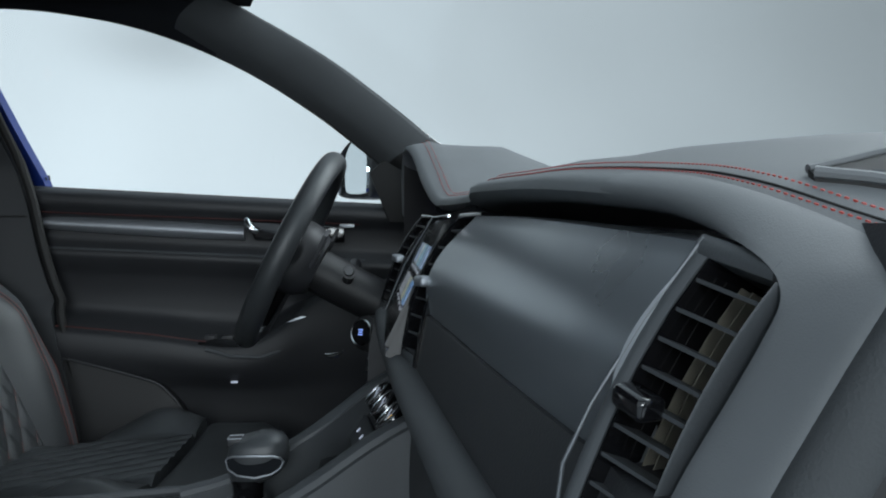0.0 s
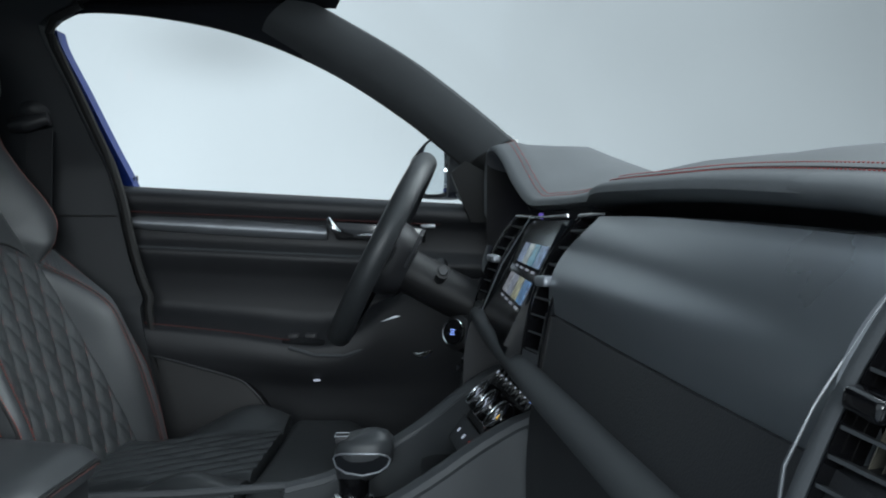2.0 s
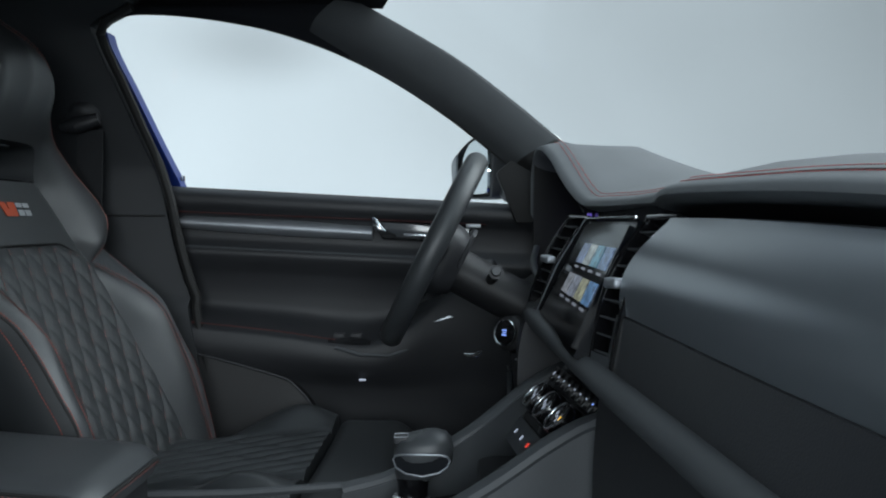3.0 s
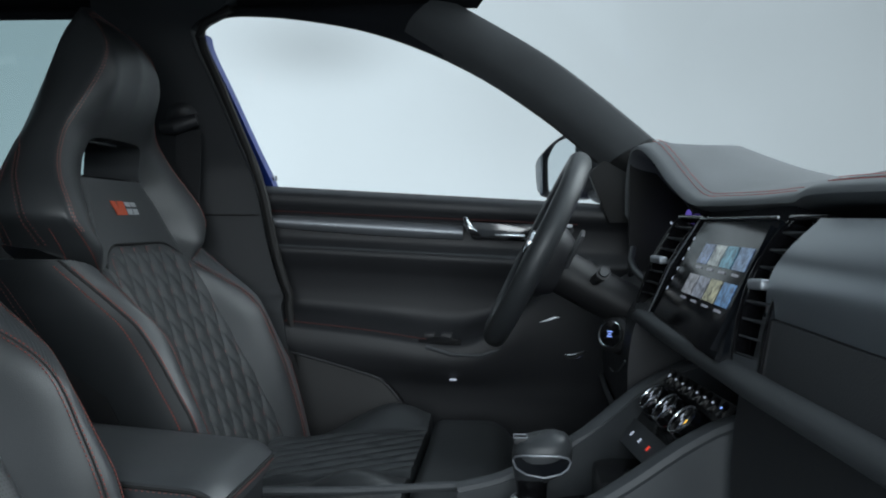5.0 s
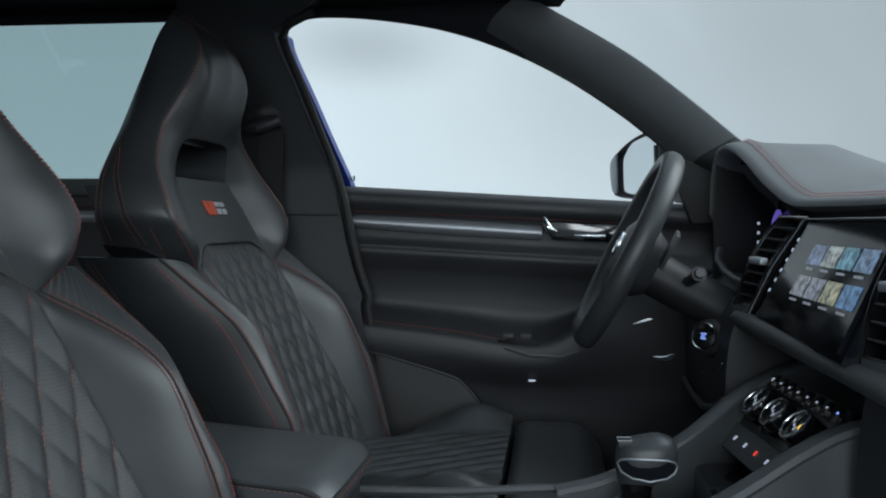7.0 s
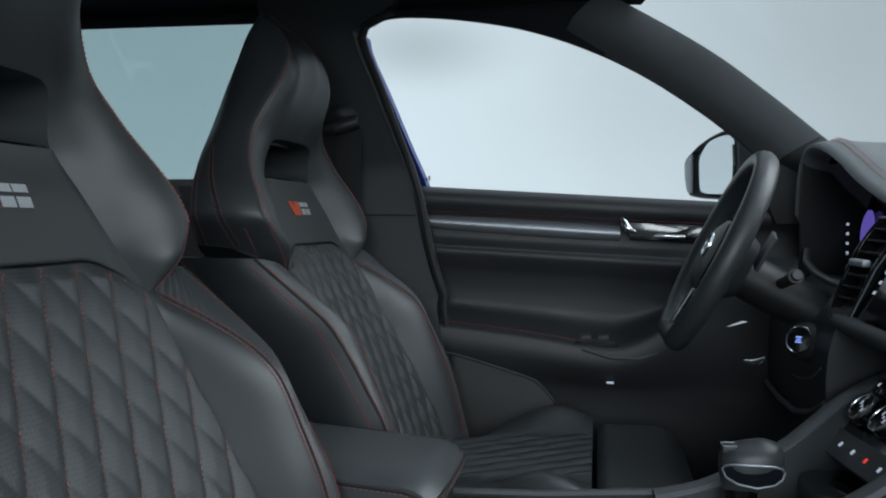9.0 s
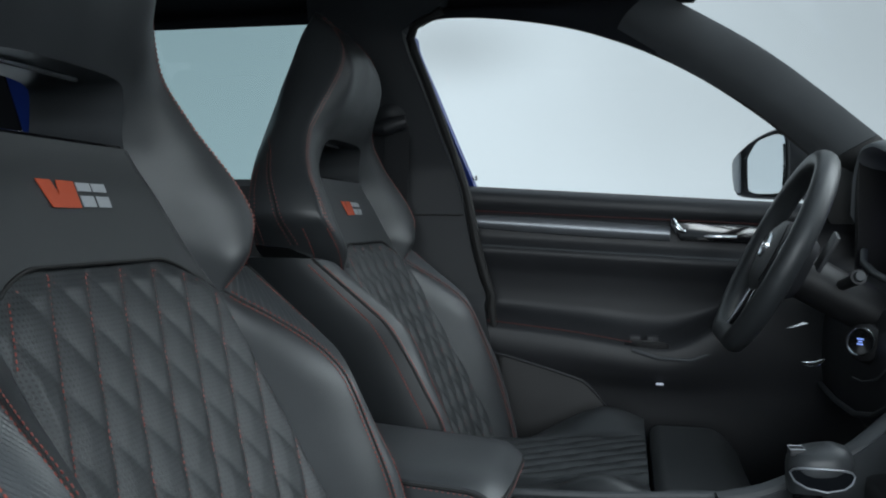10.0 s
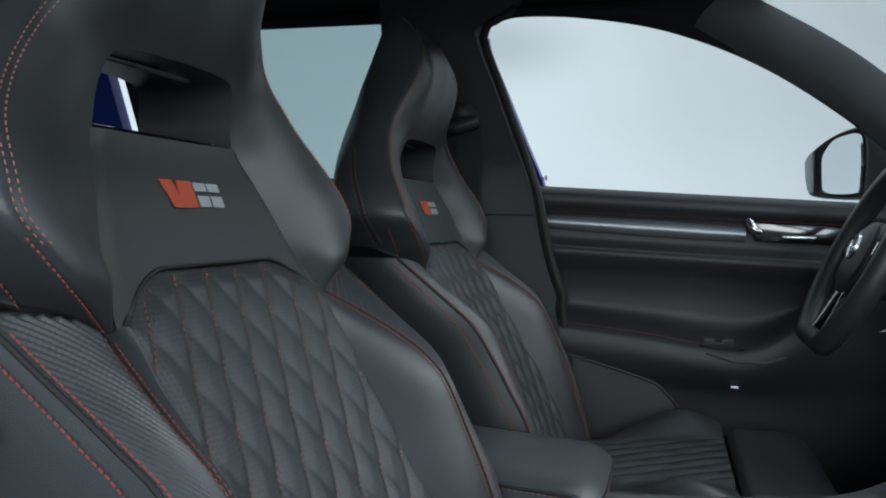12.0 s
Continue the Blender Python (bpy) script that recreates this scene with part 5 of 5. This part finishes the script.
def wall_pt(side, u, v, d):
    x = mix(-0.26, 0.16, u)
    zt = sm(x, [(-0.26, 0.760), (-0.20, 0.775), (-0.116, 0.818), (-0.06, 0.853), (-0.02, 0.880), (0.03, 0.905), (0.10, 0.925)])
    y = sm(x, [(-0.26, 1.120), (-0.10, 1.140), (-0.02, 1.186), (0.10, 1.205)]) if side > 0 else sm(x, [(-0.26, 0.925), (-0.12, 0.895), (-0.04, 0.900), (0.02, 0.905), (0.10, 0.885), (0.16, 0.860)])
    z = mix(0.40, zt - (0.012 if side < 0 else 0), v)
    return (x, y + side * (0.010 * math.sin(math.pi * min(1, v)) - d), z)


for side in (1, -1):
    part("side_wall", slab(lambda u, v: wall_pt(side, u, v, 0), lambda u, v: wall_pt(side, u, v, 0.03), 24, 16), MID, console, "dark grey padded console wall")
    part("wall_edge", tube([Vector(wall_pt(side, u, 1, 0.012)) for u in lin(0, 1, 24)], 0.014, 10, 0.010), MID, console, "rounded padded edge")
part("side_rail", tube([(-0.53, 1.130, 0.744), (-0.40, 1.130, 0.748), (-0.25, 1.128, 0.760), (-0.18, 1.13, 0.775)], 0.006, 8), MID, console, "thin metal side rail")
part("side_rail", tube([(-0.53, 0.93, 0.744), (-0.40, 0.93, 0.748), (-0.25, 0.932, 0.760)], 0.006, 8), MID, console, "thin metal side rail")
part("storage_well", box(-0.09, 0.02, 0.96, 1.14, 0.70, 0.80, 0.01), GLOSS, console, "dark storage tray")
part("shifter_plate", slab(lambda u, v: (mix(-0.26, -0.10, u), mix(0.965, 1.11, v), 0.738 + 0.02 * u), lambda u, v: (mix(-0.26, -0.10, u), mix(0.965, 1.11, v), 0.73), 3, 3), GLOSS, console, "gloss black shifter plate")

gear = thing("gear_lever", (-0.18, 1.045, 0.74), "leather gear lever knob with chrome trim", "gear lever")
part("boot", lathe(pose(-0.170, 1.046, 0.738), [(0.045, 0.0), (0.040, 0.012), (0.026, 0.03), (0.022, 0.036)], 20), LEATHER, gear, "leather boot")
part("neck", lathe(pose(-0.168, 1.046, 0.772), [(0.020, 0.0), (0.018, 0.006), (0.019, 0.018), (0.021, 0.026)], 20), GLOSS, gear, "gloss black neck")
part("neck_ring", lathe(pose(-0.169, 1.046, 0.769), [(0.0225, 0.0), (0.0245, 0.002), (0.0240, 0.005), (0.0215, 0.006)], 24), CHROME, gear, "chrome ring")


def knob_ring(h, g, sh):
    out = []
    for i in range(28):
        a = 6.2832 * i / 28
        c, s = math.cos(a), math.sin(a)
        out.append((-0.156 + sh + g * 0.036 * math.copysign(abs(c) ** 0.75, c), 1.050 + g * 0.031 * math.copysign(abs(s) ** 0.75, s), h + 0.004 * c))
    return out


part("knob", loft([knob_ring(h, g, sh) for h, g, sh in ((0.792, 0.55, -0.008), (0.800, 0.80, -0.004), (0.812, 0.97, 0), (0.828, 1.0, 0), (0.838, 0.96, 0.0), (0.845, 0.82, -0.001), (0.849, 0.5, -0.002), (0.850, 0.15, -0.002))]), LIT_LEATHER, gear, "dark leather shifter knob")
SHIELD = [(-0.191, 0.822), (-0.188, 0.827), (-0.180, 0.830), (-0.157, 0.831), (-0.136, 0.830), (-0.127, 0.827), (-0.1235, 0.822), (-0.127, 0.815), (-0.136, 0.810), (-0.155, 0.8065), (-0.175, 0.809), (-0.187, 0.814)]


def shield_at(a, b, out):
    k = min(0.97, abs(a + 0.156) / 0.0372)
    return (a, 1.0495 - 0.0315 * (1 - k**2.67) ** 0.375 - 0.004 * max(0.0, (0.831 - b) / 0.03) - out, b)


part("knob_inlay", prism(SHIELD, lambda a, b, h: shield_at(a, b, 0.003 - 0.012 * h)), SCREEN, gear, "gloss black shield inlay")
part("inlay_trim", tube([shield_at(a, b, 0.0035) for a, b in SHIELD], 0.0013, 8, up=(0, 1, 0), loop=True), ALU, gear, "chrome frame of the inlay")
part("release_button", box(-0.190, -0.174, 1.034, 1.054, 0.838, 0.8465, 0.002), DARK, gear, "black release button with bright edge")
part("button_edge", tube([(-0.190, 1.035, 0.8465), (-0.190, 1.053, 0.8465), (-0.174, 1.053, 0.847), (-0.174, 1.035, 0.847), (-0.190, 1.035, 0.8465)], 0.0006, 6), ALU, gear)

# ---- arm rest ----
arm = thing("arm_rest", (-0.68, 1.03, 0.735), "dark leather padded centre arm rest", "arm rest")


def arm_top(u, v):
    s, t = 2 * u - 1, v
    x = mix(-0.90, -0.498, t) - 0.010 * (abs(s) ** 4) * (1 if t > 0.9 else 0)
    z = 0.818 + 0.034 * (1 - t) - 0.010 * abs(s) ** 5 - 0.014 * max(0, (t - 0.93) / 0.07) ** 2 - 0.004 * (1 - t)
    return (x, 1.030 + 0.108 * s, z)


lid = part("lid", slab(arm_top, lambda u, v: (arm_top(u, v)[0] - 0.004 * v, arm_top(u, v)[1], 0.780), 26, 40), LIT_LEATHER, arm, "padded leather lid")
edge = [arm_top(0, v) for v in lin(0.0, 1, 30)] + [arm_top(u, 1) for u in lin(0, 1, 14)] + [arm_top(1, v) for v in lin(1, 0.0, 30)]
part("piping", tube([Vector(p) + Vector((0.0, 0.0, -0.005)) for p in edge], 0.0022, 6), RUBBER, lid)
part("stitching", stitches([Vector(p) + Vector((0.0012 if i > 28 else 0, 0, -0.0085)) for i, p in enumerate(edge)]), STITCH_DULL, lid, "dull red thread")
part("body", box(-0.90, -0.516, 0.932, 1.128, 0.735, 0.779, 0.008), DARK, arm, "black plastic arm rest box")

# ---- steering wheel ----
wheel = thing("steering_wheel", (-0.150, 1.41, 1.060), "black leather flat-bottomed sport steering wheel", "steering wheel")
WM = Matrix.Translation((-0.155, 1.410, 1.055)) @ Matrix(((0, math.sin(radians(26)), -math.cos(radians(26)), 0), (-1, 0, 0, 0), (0, math.cos(radians(26)), math.sin(radians(26)), 0), (0, 0, 0, 1)))
# wheel plane: a across (towards the passenger), b upwards, c towards the driver


def rim_pt(a):
    x, y = 0.160 * math.cos(a), 0.158 * math.sin(a)
    return WM @ Vector((x, max(y, -0.142 - 0.006 * math.cos(a * 1.0) ** 2), 0.0))


axis = (WM.to_3x3() @ Vector((0, 0, 1)))
part("rim", tube([rim_pt(6.2832 * i / 72) for i in range(72)], 0.0155, 14, 0.0180, up=tuple(axis), loop=True), LEATHER, wheel, "black leather rim")
part("hub", loft([[WM @ Vector((g * 0.070 * math.copysign(abs(math.cos(t)) ** 0.7, math.cos(t)), g * 0.062 * math.copysign(abs(math.sin(t)) ** 0.7, math.sin(t)) - 0.004, c)) for t in lin(0, 6.1087, 28)] for c, g in ((-0.05, 0.75), (-0.03, 0.95), (-0.012, 1.0), (0.004, 0.94), (0.012, 0.7), (0.014, 0.2))]), DARK, wheel, "dark airbag cover")
for sgn in (-1, 1):
    sp = part("spoke", tube([WM @ Vector((sgn * 0.055, 0.006, -0.012)), WM @ Vector((sgn * 0.11, 0.010, -0.012)), WM @ Vector((sgn * 0.165, 0.012, -0.004))], 0.022, 10, 0.010, up=tuple(axis)), GLOSS, wheel, "gloss black side spoke")
    part("thumb_roller", tube([WM @ Vector((sgn * 0.088, 0.002, 0.0)), WM @ Vector((sgn * 0.088, 0.022, 0.0))], 0.007, 12), CHROME, sp, "chrome thumb roller")
    for k in range(3):
        part("spoke_button", oriented_box(WM @ pose(sgn * (0.105 + 0.016 * k), 0.010, 0.0), 0.012, 0.020, 0.006, 0.002), DARK, sp)
    part("shift_paddle", oriented_box(WM @ pose(sgn * 0.118, 0.030, -0.045, 0, 0, -sgn * 14), 0.040, 0.055, 0.006, 0.002), DARK, wheel, "black shift paddle")
    lo = part("lower_spoke", tube([WM @ Vector((sgn * 0.020, -0.055, -0.012)), WM @ Vector((sgn * 0.030, -0.10, -0.010)), WM @ Vector((sgn * 0.042, -0.148, -0.004))], 0.009, 8, 0.008, up=tuple(axis)), GLOSS, wheel, "lower spoke")
    part("spoke_trim", tube([WM @ Vector((sgn * 0.024, -0.062, 0.0)), WM @ Vector((sgn * 0.034, -0.105, 0.002)), WM @ Vector((sgn * 0.044, -0.146, 0.006))], 0.0045, 8, 0.003, up=tuple(axis)), CHROME, lo, "satin chrome trim")
badge = part("badge", lathe(WM @ pose(0, 0.008, 0.0135), [(0.020, 0), (0.020, 0.002), (0.017, 0.003), (0.001, 0.003)], 28), GLOSS, wheel, "round black badge")
part("badge_ring", lathe(WM @ pose(0, 0.008, 0.0135), [(0.0175, 0.002), (0.018, 0.0042), (0.0205, 0.0042), (0.0212, 0.001), (0.0212, -0.002)], 32), CHROME, badge, "chrome ring")
for k in (-1, 0, 1):
    part("badge_mark", oriented_box(WM @ pose(0.001 + 0.004 * k, 0.008 + 0.003 * k, 0.0168, 0, 0, 35), 0.0035, 0.016 - 0.004 * abs(k), 0.001), CHROME, badge)
for sgn in (-1, 1):
    part("cover_line", tube([WM @ Vector((sgn * (0.052 + 0.010 * math.sin(3.1416 * t)), mix(-0.046, 0.046, t), 0.0075)) for t in lin(0, 1, 10)], 0.0010, 6), RUBBER, wheel)
part("column_cover", tube([WM @ Vector((0, -0.01, -0.05)), WM @ Vector((0, -0.012, -0.10)), WM @ Vector((0, -0.014, -0.19))], [0.045, 0.048, 0.046], 18, 0.036, up=(0, 0, 1)), SHELL, wheel, "black steering column cover")
for sgn, z0 in ((1, 0.01), (-1, 0.01)):
    stalk = part("stalk", tube([WM @ Vector((sgn * 0.04, 0.0, -0.10)), WM @ Vector((sgn * 0.08, 0.010, -0.10)), WM @ Vector((sgn * 0.115, 0.018, -0.098))], [0.008, 0.0085, 0.011], 10), DARK, wheel, "black column stalk")
    part("stalk_tip", tube([WM @ Vector((sgn * 0.113, 0.018, -0.098)), WM @ Vector((sgn * 0.126, 0.020, -0.097))], [0.008, 0.0065], 12), MID, stalk, "grey stalk end")

part("column_lever", prism([(-0.152, 0.954), (-0.130, 0.963), (-0.122, 0.962), (-0.140, 0.956)], lambda a, b, h: (a, 1.294 + 0.006 * h, b), 0.0008), ALU, wheel, "bright metal clip")

# pedals in the dark footwell
for y, w in ((1.33, 0.05), (1.45, 0.09)):
    pd = thing("pedal", (0.22, y, 0.55), "dark metal pedal in the footwell", "pedal", "pedals")
    part("plate", oriented_box(pose(0.20, y, 0.58, 0, -50, 0), 0.11, w, 0.010, 0.003), ALU, pd)
    part("pedal_arm", tube([(0.21, y, 0.58), (0.32, y, 0.72), (0.34, y, 0.90)], 0.008, 8), SHELL, pd)
